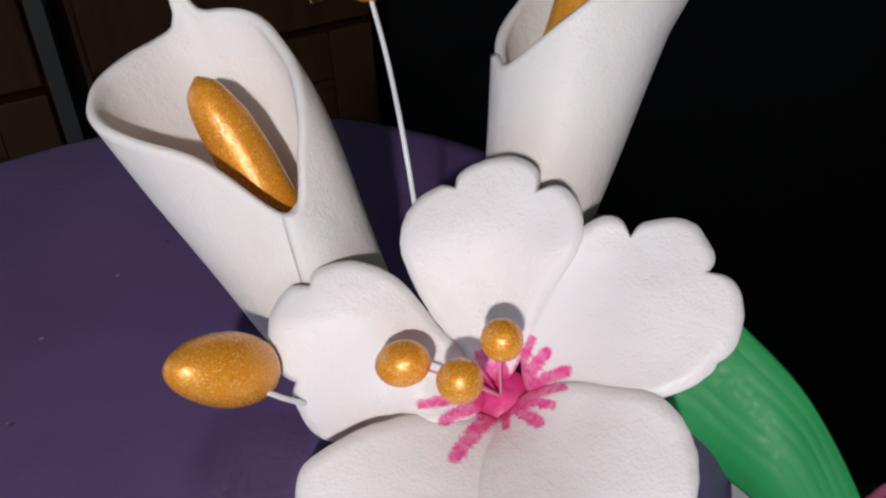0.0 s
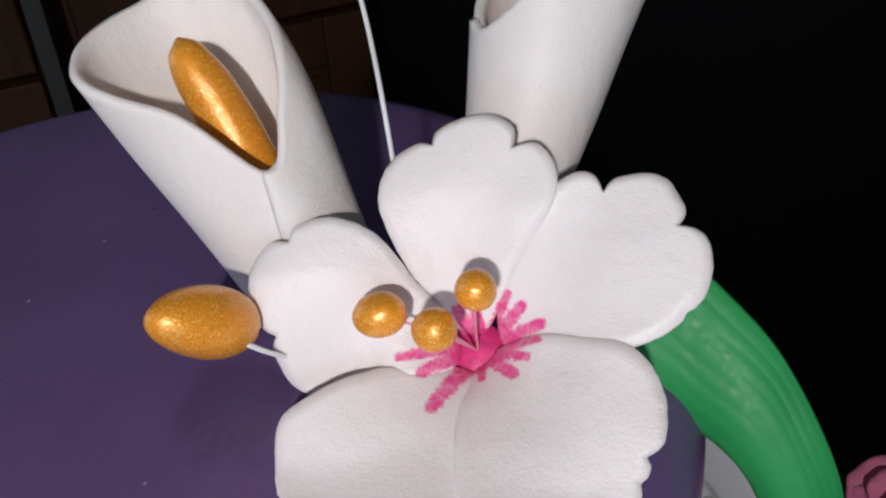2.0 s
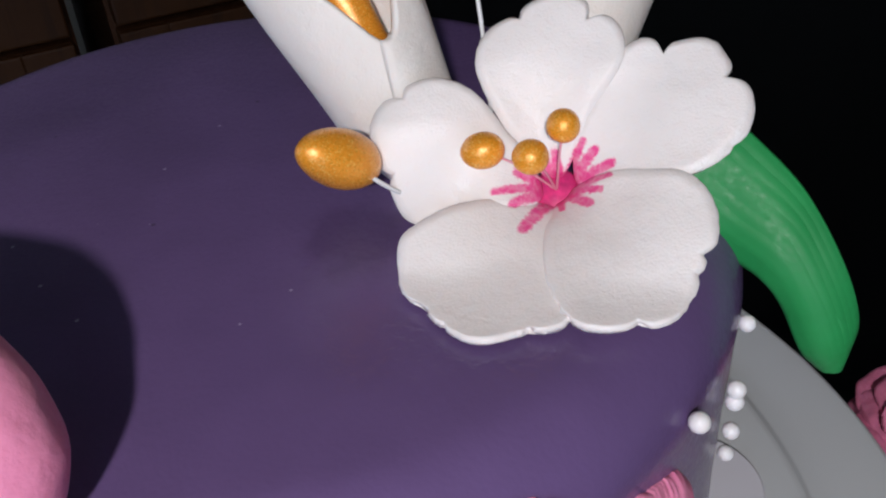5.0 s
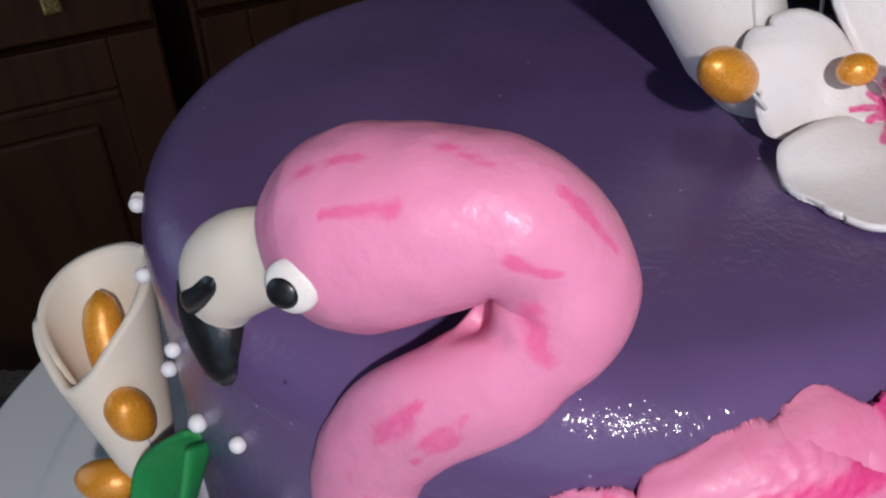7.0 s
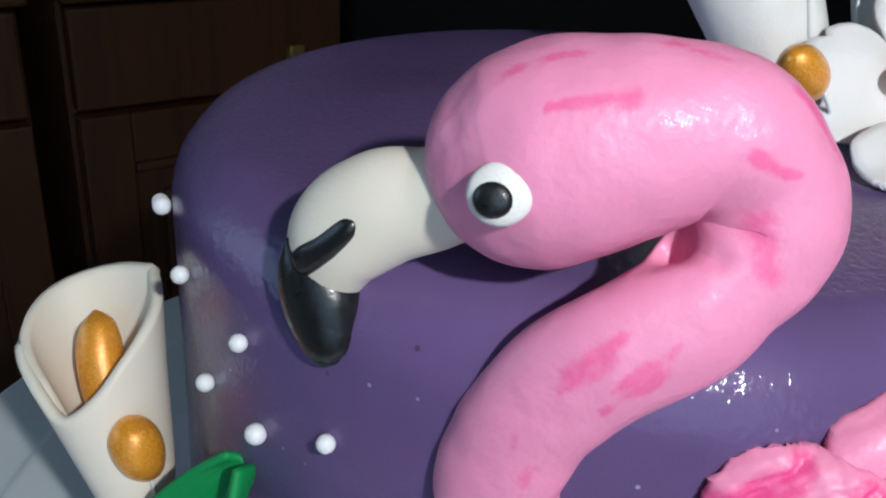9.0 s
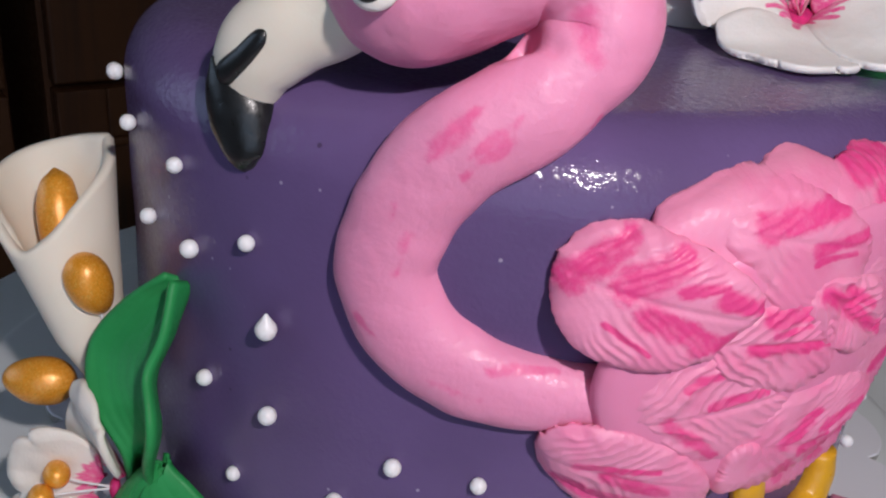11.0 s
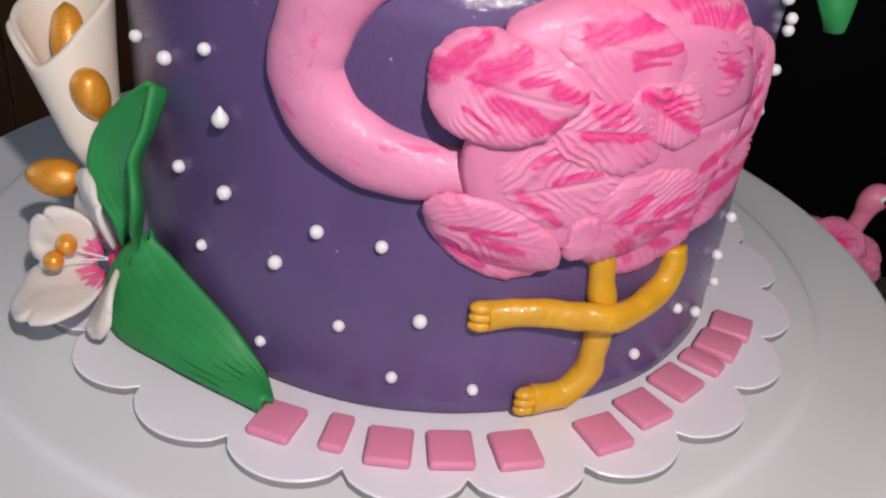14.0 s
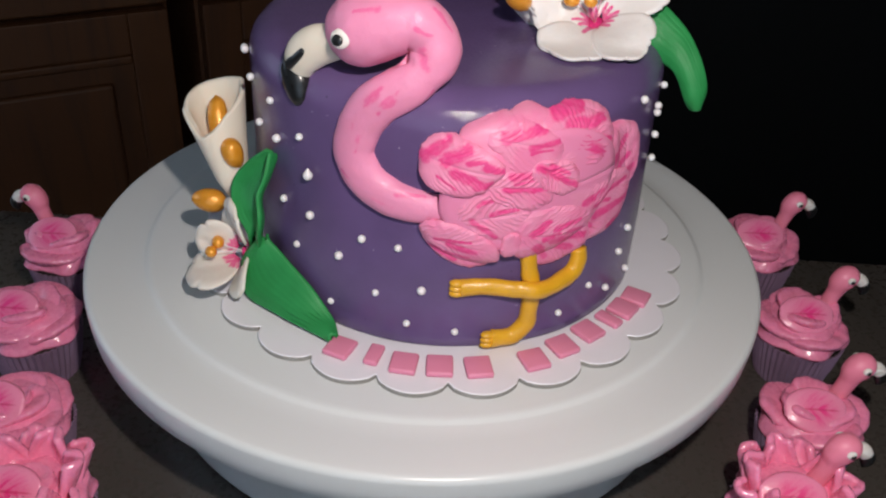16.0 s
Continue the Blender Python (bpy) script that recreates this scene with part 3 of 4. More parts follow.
def outward(p):
    """Straight out of the side below the cake's edge, turning upwards and outwards above it."""
    r = unit((p[0], p[1], 0))
    k = min(max((p[2] - 0.118) / 0.03, 0), 1)
    return (r[0], r[1], 0.35 * k)


rows = [ring_row(-80, -0.001, 0.0772, 0.0066, 0.0064), ring_row(-89.1, -0.0015, 0.0762, 0.0064, 0.0060), ring_row(-95.1, -0.0015, 0.0763, 0.0070, 0.0062),
        ring_row(-99.9, -0.0015, 0.0768, 0.0082, 0.0064), ring_row(-105.8, -0.0015, 0.0799, 0.0090, 0.0066), ring_row(-111.1, -0.0015, 0.0867, 0.0093, 0.0068),
        ring_row(-113.4, -0.0015, 0.0967, 0.0092, 0.0068), ring_row(-112.0, -0.0015, 0.1064, 0.0091, 0.0068), ring_row(-109.4, -0.0015, 0.1147, 0.0090, 0.0070),
        ring_row(-105.4, -0.0020, 0.1214, 0.0090, 0.0072), ring_row(-100.8, -0.004, 0.1266, 0.0090, 0.0078), ring_row(-98.2, -0.0065, 0.1314, 0.0091, 0.0085),
        (-0.0078, -0.0890, 0.1373, 0.0096, 0.0092), (-0.0093, -0.0872, 0.1440, 0.0099, 0.0096), (-0.0150, -0.0862, 0.1488, 0.0106, 0.0110),
        (-0.0242, -0.0842, 0.1478, 0.0128, 0.0132), (-0.0336, -0.0817, 0.1447, 0.0145, 0.0144), (-0.0396, -0.0797, 0.1420, 0.0137, 0.0130),
        (-0.0442, -0.0784, 0.1402, 0.0113, 0.0102), (-0.0472, -0.0777, 0.1390, 0.0080, 0.0074), (-0.0488, -0.0774, 0.1384, 0.0042, 0.0045), (-0.0493, -0.0773, 0.1382, 0.0002, 0.0002)]
neck = sweep(bmesh.new(), rows, 260, 72, outward, wob=0.0004)
# the crease where the paste was bent at the back of the head
A, B = np.array((-0.0202, -0.0902, 0.1366)), np.array((-0.0160, -0.0952, 0.1364))
for i, v in enumerate(neck.verts):
    k = np.clip((np.array(v.co) - A) @ (B - A) / ((B - A) @ (B - A)), 0, 1)
    far = np.linalg.norm(np.array(v.co) - A - (B - A) * k)
    if i < 150 * 72:
        v.co += Vector((0.0020, 0.0022, -0.0040)) * ((1 - 0.55 * k) * math.exp(-(far / (0.0030 - 0.0016 * k)) ** 2))
brush(neck, ((-29.0, -99.3, 124.1, -34.2, -97.9, 119.1, 1.4), (-22.0, -100.7, 123.4, -28.0, -99.7, 116.6, 1.2), (-37.4, -97.5, 111.5, -41.1, -95.8, 105.6, 0.9),
             (-36.3, -97.4, 105.4, -36.9, -96.7, 98.1, 1.2), (-43.3, -92.8, 88.9, -40.5, -95.5, 85.6, 0.9), (-21.0, -100.0, 82.8, -8.9, -98.9, 82.4, 1.0),
             (-30.3, -99.6, 79.1, -21.7, -101.5, 77.2, 1.0), (-8.0, -97.0, 126.0, -10.4, -96.6, 124.1, 0.9), (-43.1, -85.8, 155.3, -32.6, -87.0, 159.0, 0.9),
             (-28.9, -93.6, 155.7, -38.2, -92.4, 153.7, 1.2), (-12.9, -96.6, 141.8, -10.1, -98.8, 135.2, 2.2),
             (-15.1, -96.8, 150.7, -9.2, -96.5, 147.7, 1.0), (-27.0, -100.5, 120.5, -21.4, -100.4, 126.8, 1.2), (-33.0, -97.7, 121.6, -27.1, -98.2, 127.4, 1.4),
             (-8.7, -90.8, 156.3, -2.1, -92.1, 148.4, 1.0), (-23.9, -87.1, 160.5, -17.4, -89.6, 159.3, 0.9), (-38.5, -96.8, 111.5, -36.0, -97.7, 116.6, 1.0)), None, lambda p: 1.0 + 0.55 * noise.noise(Vector(p) * 0.45), 0.9)
part("neck", neck, M["rope"], bird, "smooth pink rolled neck and head with brushed strokes")
beak = [(-0.0430, -0.0790, 0.1392, 0.0062, 0.0066), (-0.0485, -0.0753, 0.1352, 0.0072, 0.0069), (-0.0553, -0.0725, 0.1324, 0.0083, 0.0067), (-0.0611, -0.0699, 0.1270, 0.0082, 0.0064), (-0.0634, -0.0686, 0.1199, 0.0064, 0.0050), (-0.0636, -0.0693, 0.1142, 0.0038, 0.0034), (-0.0628, -0.0703, 0.1117, 0.0006, 0.0006)]
part("upper_bill", sweep(bmesh.new(), beak, 50, 24, outward), M["cream"], bird, "cream white paste bill")
tip = [(-0.0672, -0.0675, 0.1263, 0.0008, 0.0030), (-0.0656, -0.0683, 0.1220, 0.0050, 0.0050), (-0.0636, -0.0699, 0.1160, 0.0068, 0.0058), (-0.0622, -0.0721, 0.1112, 0.0054, 0.0050), (-0.0613, -0.0732, 0.1087, 0.0038, 0.0038), (-0.0608, -0.0737, 0.1078, 0.0020, 0.0020), (-0.0606, -0.0739, 0.1074, 0.0003, 0.0003)]
part("bill_tip", sweep(bmesh.new(), tip, 50, 24, outward), M["black"], bird, "glossy black bill tip")
part("bill_mark", sweep(bmesh.new(), [(-0.0590, -0.0775, 0.1327, 0.0003, 0.0003), (-0.0602, -0.0773, 0.1315, 0.0015, 0.0010), (-0.0630, -0.0758, 0.1280, 0.0019, 0.0013), (-0.0666, -0.0727, 0.1238, 0.0021, 0.0012), (-0.0668, -0.0699, 0.1213, 0.0005, 0.0004)], 24, 12, outward), M["black"], bird, "black painted mark")
look_dir = unit((-0.30, -0.91, 0.27))
eye_at = np.array((-0.0427, -0.0928, 0.1434)) + 0.0006 * np.array(look_dir)
eye = part("bead", ball(bmesh.new(), eye_at, (0.0040, 0.0038, 0.0018), axes(look_dir), 24, 12), M["white"], bird, "flat white paste disc")
part("dot", ball(bmesh.new(), eye_at + look_dir * 0.0016 + np.array((-0.0005, 0.0002, -0.0006)), (0.0024, 0.0022, 0.0010), axes(look_dir), 20, 10), M["black"], eye, "small black dot")

def pad(s, z):
    """The body under the feathers: its height out of the wall at arc s from -90 degrees and height z."""
    q = ((s - 0.030) / 0.047) ** 2 + ((z - 0.0865 - 0.10 * (s - 0.03)) / 0.034) ** 2
    return 0.0045 * max(0.0, 1 - q) ** 0.5


def side(s, z, out):
    """A place over the cake's side, following its rounded shoulder."""
    up = min(max(z - 0.1088, 0.0), 0.0150)
    drop = 0.97 * (0.0155 - math.sqrt(0.0155 ** 2 - up ** 2))
    return wall_at(-90 + math.degrees(s / RC), z, out - drop)


def body_place(u, v):
    a, r = 2 * math.pi * u, v
    s, z = 0.034 + 0.036 * r * math.cos(a), 0.0865 + 0.025 * r * math.sin(a) + 0.0046 * r * math.cos(a)
    return side(s, z, pad(s, z) - 0.0006)


part("breast", sheet(bmesh.new(), body_place, 48, 10, 0.004), M["pink"], bird, "smooth pink paste under the feathers")


def feather(s0, z0, way, reach, layer, strokes=(), emboss=1.0, lift=0.0, lean=1.2):
    """A slip of paste laid over the body, embossed with veins that run out from its midrib, and stroked with a brush.
    s0, z0: its middle on the unrolled side in mm; way: the midrib's direction in degrees; reach: its outline round the middle in mm."""
    off, pitch = random.random() * 50, 2.1 + 1.1 * random.random()
    ca, sa = math.cos(radians(way)), math.sin(radians(way))
    long = max(reach)
    def veins(a, e):
        return (a - lean * abs(e)) / pitch + 1.1 * noise.noise(Vector((a * 0.16, e * 0.13, off))) + 0.25 * noise.noise(Vector((a * 0.6, e * 0.6, off)))
    def grain(p):
        dx, dy = p[0] - s0, p[1] - z0
        a, e = dx * ca + dy * sa, -dx * sa + dy * ca
        return (0.92 + 0.24 * (1 - abs(math.sin(math.pi * veins(a, e)))) ** 0.7) * (0.95 + 0.35 * noise.noise(Vector((a * 0.3, e * 0.3, off + 5))))
    def place(u, v):
        x, y = disc_place(u, v)
        far, th = min(math.hypot(x, y), 1.0), math.atan2(y, x)
        r = round_values(reach, th) * (1 + (0.022 * noise.noise(Vector((math.cos(th) * 3, off, math.sin(th) * 3))) + 0.024 * noise.noise(Vector((math.cos(th) * 9, off, math.sin(th) * 9))) + 0.014 * noise.noise(Vector((math.cos(th) * 22, off, math.sin(th) * 22)))) * far ** 3)
        dx, dy = far * r * math.cos(th), far * r * math.sin(th)
        a, e = dx * ca + dy * sa, -dx * sa + dy * ca
        k = veins(a, e)
        depth = 0.00023 * emboss * max(0.12, 0.7 + 1.3 * noise.noise(Vector((a * 0.15, e * 0.15, off + 3)))) * min(1.0, 4 * (1 - far) + 0.35) * min(1.0, 0.25 + abs(e) * 0.8)
        vein = depth * (1 - 2 * abs(math.sin(math.pi * k)) ** 1.2)
        mid = -0.0005 * min(emboss, 1.0) * math.exp(-(e / 0.55) ** 2) * (1 - far ** 4)
        edge = 0.0016 * (1 - far ** 10) + 0.0007 * far ** 4 * noise.noise(Vector((math.cos(th) * 5, off + 20, math.sin(th) * 5)))
        p = ((s0 + dx) / 1000, (z0 + dy) / 1000)
        bed = pad(p[0], p[1])
        out = bed + 0.0004 + layer * 0.0010 * min(max(bed / 0.003, 0.30), 1.0) + edge + vein + mid + lift * (0.5 + 0.5 * a / long) ** 3 + 0.0006 * noise.noise(Vector((dx * 0.12, dy * 0.12, off + 9)))
        out -= 0.0016 * far ** 9 * max(0.0, 1 - bed / 0.0015)
        return side(p[0], p[1], out)
    bm = brush(sheet(bmesh.new(), place, 84, 72, 0.0034), [st[:4] + (st[4] * 1.35,) for st in strokes], lambda c: (RC * (math.atan2(c[1], c[0]) + math.pi / 2), c[2]), grain, 0.5)
    return part("feather", bm, M["feather"], bird)


feather(20.0, 111.5, 30, (25.6, 17.8, 9.4, 7.6, 7.6, 10.0, 17.0, 22.0, 18.0, 14.5, 14.4, 20.8), 0.9, (), 0.12)
feather(83.3, 87.1, 100, (14.3, 14.6, 16.6, 18.4, 23.0, 23.0, 22.2, 19.9, 17.3, 15.9, 17.5, 16.6), 0.4, ((71.1, 90.6, 80.3, 99.2, 2.1), (79.2, 80.7, 90.6, 82.5, 2.0), (74.0, 84.0, 84.0, 90.0, 1.8)), 1.2)
feather(49.7, 108.4, 40, (21.0, 17.0, 12.8, 12.2, 13.3, 17.8, 21.3, 19.0, 16.8, 15.9, 17.4, 20.6), 1.3, ((40.8, 118.3, 54.9, 119.1, 1.8), (45.8, 113.5, 62.5, 113.3, 2.1), (48.0, 107.8, 66.9, 97.0, 1.8), (31.4, 121.3, 26.6, 122.2, 0.8), (51.1, 109.4, 66.2, 104.0, 1.3)), 1.2, 0.0005, 0.7)
feather(64.7, 72.7, 15, (28.2, 24.5, 16.5, 14.4, 18.2, 25.8, 28.5, 23.6, 18.0, 20.0, 23.6, 28.2), 1.5, ((56.3, 77.9, 67.8, 81.5, 1.5), (67.3, 65.9, 88.1, 69.3, 1.7), (62.6, 73.6, 75.4, 71.6, 1.1), (78.2, 56.5, 87.9, 60.8, 1.5), (58.0, 66.0, 66.0, 61.0, 1.4), (70.0, 76.5, 84.0, 79.0, 1.5)), 1.3, 0.001)
feather(25.6, 109.1, 350, (16.1, 10.9, 9.7, 10.1, 11.0, 12.6, 12.8, 9.4, 10.6, 14.6, 18.9, 20.7), 2.1, ((19.9, 111.5, 34.7, 114.5, 1.8), (29.4, 107.3, 40.7, 109.1, 1.1), (29.5, 104.9, 37.5, 106.1, 0.5)), 0.55)
feather(40.1, 93.5, 320, (10.6, 9.0, 8.3, 7.9, 10.7, 12.3, 9.5, 7.3, 6.8, 7.2, 10.1, 12.2), 2.9, ((33.1, 99.2, 49.5, 88.9, 1.4), (37.1, 99.4, 45.2, 95.2, 1.0)), 1.2)
feather(26.9, 90.6, 355, (13.1, 10.9, 9.1, 8.5, 9.0, 10.6, 13.5, 11.6, 10.0, 9.8, 12.9, 15.1), 2.6, ((23.4, 95.9, 31.7, 96.6, 1.3), (20.8, 90.3, 36.7, 89.1, 1.0), (24.2, 93.0, 30.7, 93.7, 0.6)), 1.1)
feather(6.8, 77.7, 90, (5.0, 5.6, 8.2, 9.4, 8.2, 5.6, 5.0, 5.6, 8.2, 9.4, 8.2, 5.6), 0.9, (), 0.1)
feather(16.9, 77.3, 10, (16.2, 10.6, 10.7, 12.1, 13.4, 14.0, 13.9, 11.0, 10.6, 12.0, 13.1, 15.6), 1.9, ((13.2, 84.5, 19.9, 86.8, 0.8), (17.0, 79.1, 25.9, 81.1, 1.0), (9.4, 75.8, 19.3, 68.1, 1.1), (11.3, 83.1, 14.2, 84.8, 0.5)), 1.1)
feather(46.1, 64.7, 350, (20.2, 16.4, 14.6, 15.0, 17.6, 21.6, 21.0, 19.6, 19.2, 19.0, 19.8, 23.0), 2.6, ((34.2, 68.2, 39.8, 73.2, 1.7), (43.8, 68.8, 54.0, 71.0, 1.3), (43.6, 62.7, 61.8, 58.6, 1.7), (36.3, 60.6, 43.0, 52.3, 1.7), (39.0, 64.5, 45.4, 66.0, 1.1), (48.0, 57.0, 56.0, 53.5, 1.4), (50.0, 65.5, 60.0, 64.5, 1.2)), 1.1, 0.001)
feather(25.4, 63.0, 90, (3.6, 4.6, 6.4, 6.8, 6.0, 4.4, 3.8, 4.4, 6.0, 6.6, 5.8, 4.2), 3.2, (), 0.1)
feather(4.7, 63.6, 350, (14.6, 10.6, 9.3, 10.0, 12.5, 16.5, 14.7, 12.2, 12.0, 13.6, 17.2, 19.6), 2.6, ((-3.8, 65.8, 9.9, 65.8, 0.7), (1.7, 63.4, 11.9, 60.4, 1.3), (-5.2, 60.5, 4.1, 53.9, 1.4), (0.3, 58.0, 9.1, 57.1, 1.1)), 0.7, 0.001)
feather(3.9, 99.7, 350, (16.2, 12.4, 10.8, 11.0, 12.8, 15.4, 16.3, 15.8, 13.6, 12.5, 13.0, 13.7), 3.8, ((-9.8, 101.4, -0.7, 109.1, 1.8), (-1.0, 102.1, 6.5, 107.1, 2.2), (6.9, 102.4, 12.5, 103.5, 1.0), (12.9, 101.3, 19.4, 99.5, 1.4), (2.1, 97.4, 13.5, 93.0, 1.8), (-4.1, 95.5, 3.1, 90.8, 0.5), (9.7, 92.0, 15.3, 94.7, 1.0)), 0.7, 0.001)


def toe_leg(points, over):
    leg = part("leg", sweep(bmesh.new(), [ring_row(az, o + over, z, w, w * 0.85) for az, z, w, o in points], 60, 16, radial, wob=0.0005), M["leg"], bird, "yellow rolled paste leg")
    az, z, w, o = points[-1]
    for k in (-1, 0, 1):
        c = wall_at(az - 1.0, z + k * 0.0026, over + o + 0.0005)
        part("toe", ball(bmesh.new(), c, (0.0034, 0.0022, 0.0017), axes((0, 0, 1), (math.cos(radians(az + 90)), math.sin(radians(az + 90)), 0)), 14, 10), M["leg"], leg)


toe_leg([(-69.0, 0.0560, 0.0036, -0.001), (-68.2, 0.0450, 0.0038, 0), (-67.2, 0.0374, 0.0040, 0), (-66.9, 0.0250, 0.0041, 0), (-67.5, 0.0163, 0.0043, 0), (-70.6, 0.0109, 0.0042, 0), (-74.1, 0.0103, 0.0042, 0), (-76.6, 0.0105, 0.0044, 0.0002)], 0.0015)
toe_leg([(-53.5, 0.0500, 0.0038, -0.001), (-53.6, 0.0447, 0.0041, 0), (-55.6, 0.0387, 0.0042, 0.0005), (-62.5, 0.0368, 0.0041, 0.003), (-67.5, 0.0376, 0.0039, 0.005), (-72.0, 0.0386, 0.0038, 0.003), (-78.9, 0.0395, 0.0038, 0.0005), (-83.6, 0.0390, 0.0039, 0), (-85.4, 0.0388, 0.0042, 0)], 0.0015)

# ---- flowers, leaves and buds ----
def hibiscus(centre, n, up, petals, stamens, label, depth=0.012, mat="cream_petal"):
    """A five-petalled sugar flower: centre of its open face, its facing and upward directions, and angle, length, half width, turn of each petal."""
    n = unit(n)
    e2 = unit(np.array(up) - n * (np.array(up) @ n))
    e1 = np.cross(e2, n)
    c = np.array(centre)
    root = thing("sugar_flower", label, "sugar flower", base=c - n * depth)
    for ang, long, half, tilt, order, *more in petals:
        tip_up, twist = (radians(more[0]), radians(more[1])) if more else (0.0, 0.0)
        a = radians(ang)
        f, g = e1 * math.cos(a) + e2 * math.sin(a), -e1 * math.sin(a) + e2 * math.cos(a)
        off = random.random() * 40
        aa = long / 2
        cuts = [(-0.50 + 0.16 * random.random(), 0.08), (0.28 + 0.2 * random.random(), 0.06)]
        def polar(v):
            ph = (2 * v - 1) * 1.36
            reach = 2 * aa * math.cos(ph) / (math.cos(ph) ** 2 + (aa / half) ** 2 * math.sin(ph) ** 2)
            for at, deep in cuts:
                reach *= 1 - 1.35 * deep * math.exp(-abs(ph - at) / 0.05)
            return ph, reach * (1 + 0.012 * noise.noise(Vector((ph * 5, off, 1))) + 0.005 * noise.noise(Vector((ph * 19, off, 1))))
        def flat(u, v):
            ph, reach = polar(v)
            x, y = u * reach * math.cos(ph), u * reach * math.sin(ph)
            k = max(x, 1e-6) / long
            return 0.0015 + long * k ** 0.86 * 0.955, y
        def place(u, v):
            x, y = flat(u, v)
            k, e = min(x / long, 1.0), y / half
            z = -depth * (1 - k) ** 1.7 + tilt * e * 0.0024 * k + order * 0.0015 * k + 0.0015 * abs(e) ** 2.5 * k - 0.0020 * max(u - 0.8, 0) ** 2 / 0.04 * k
            z += 0.0012 * noise.noise(Vector((k * 3.0, e * 2.4, off))) * k
            y, z = y * math.cos(twist) - z * math.sin(twist), z * math.cos(twist) + y * math.sin(twist)
            p = c + f * (x * math.cos(tip_up) - z * math.sin(tip_up)) + g * y + n * (z * math.cos(tip_up) + x * math.sin(tip_up))
            return p
        def marks(u, v):
            x, y = flat(u, v)
            return (math.hypot(x, y) / long, 0.5 + math.atan2(y, x) / 3.0)
        part("petal", sheet(bmesh.new(), place, 30, 96, 0.0017, marks=marks), M[mat], root)
    part("throat", ball(bmesh.new(), c - n * ((depth + 0.0006) if depth > 0.01 else 0.0022), (0.0045, 0.0045, 0.0016) if depth > 0.01 else (0.0024, 0.0024, 0.0012), axes(n), 16, 8), M["throat"], root, "deep pink brushed throat")
    for p, r, s in stamens:
        tipp = c + e1 * p[0] + e2 * p[1] + n * p[2]
        foot = c - n * (depth - 0.001)
        mid = (tipp + foot) / 2 + n * 0.002
        st = part("stamen", sweep(bmesh.new(), [(*foot, 0.00026, 0.00026), (*mid, 0.00026, 0.00026), (*tipp, 0.00026, 0.00026)], 16, 8), M["wire"], root, "thin white wire")
        ball_bm = ball(bmesh.new(), tipp, (r * s, r, r), axes(n, e1 * 0.95 + e2 * 0.1), 22, 14, shape=lambda d: d * (1 + 0.05 * noise.noise(Vector(d * 1.5))))
        part("bead", ball_bm, M["gold"], st, "gold lustre bead")
    return root


HC = np.array((0.0605, -0.0210, 0.1307)) + 0.0121 * np.array((-0.0917, -0.5947, 0.7987))
THROAT = ((1.5, 1.0, 5.2, 6.4, 0.96), (1.8, 0.7, 7.0, 4.5, 1.22), (2.2, 0.3, 9.3, 1.6, 1.22), (2.5, -0.3, 8.8, -0.6, 0.88), (0.6, -0.8, 5.1, -4.8, 1.22), (1.5, -0.5, 7.1, -2.7, 0.96),
          (-0.6, -1.2, -6.1, -8.5, 1.40), (-0.4, -1.7, -3.9, -4.8, 1.08), (-1.1, 0.3, -10.4, -1.3, 0.96), (-1.3, 0.0, -7.6, -3.6, 1.08), (-1.8, 1.0, -6.2, 2.1, 1.22),
          (-0.2, 1.5, -2.0, 5.1, 1.40), (0.7, 1.7, 0.3, 5.5, 1.08), (0.3, -2.0, 0.6, -4.7, 0.88), (2.5, 1.0, 5.9, 4.2, 0.54), (-0.9, -0.5, -5.1, -2.5, 0.88))


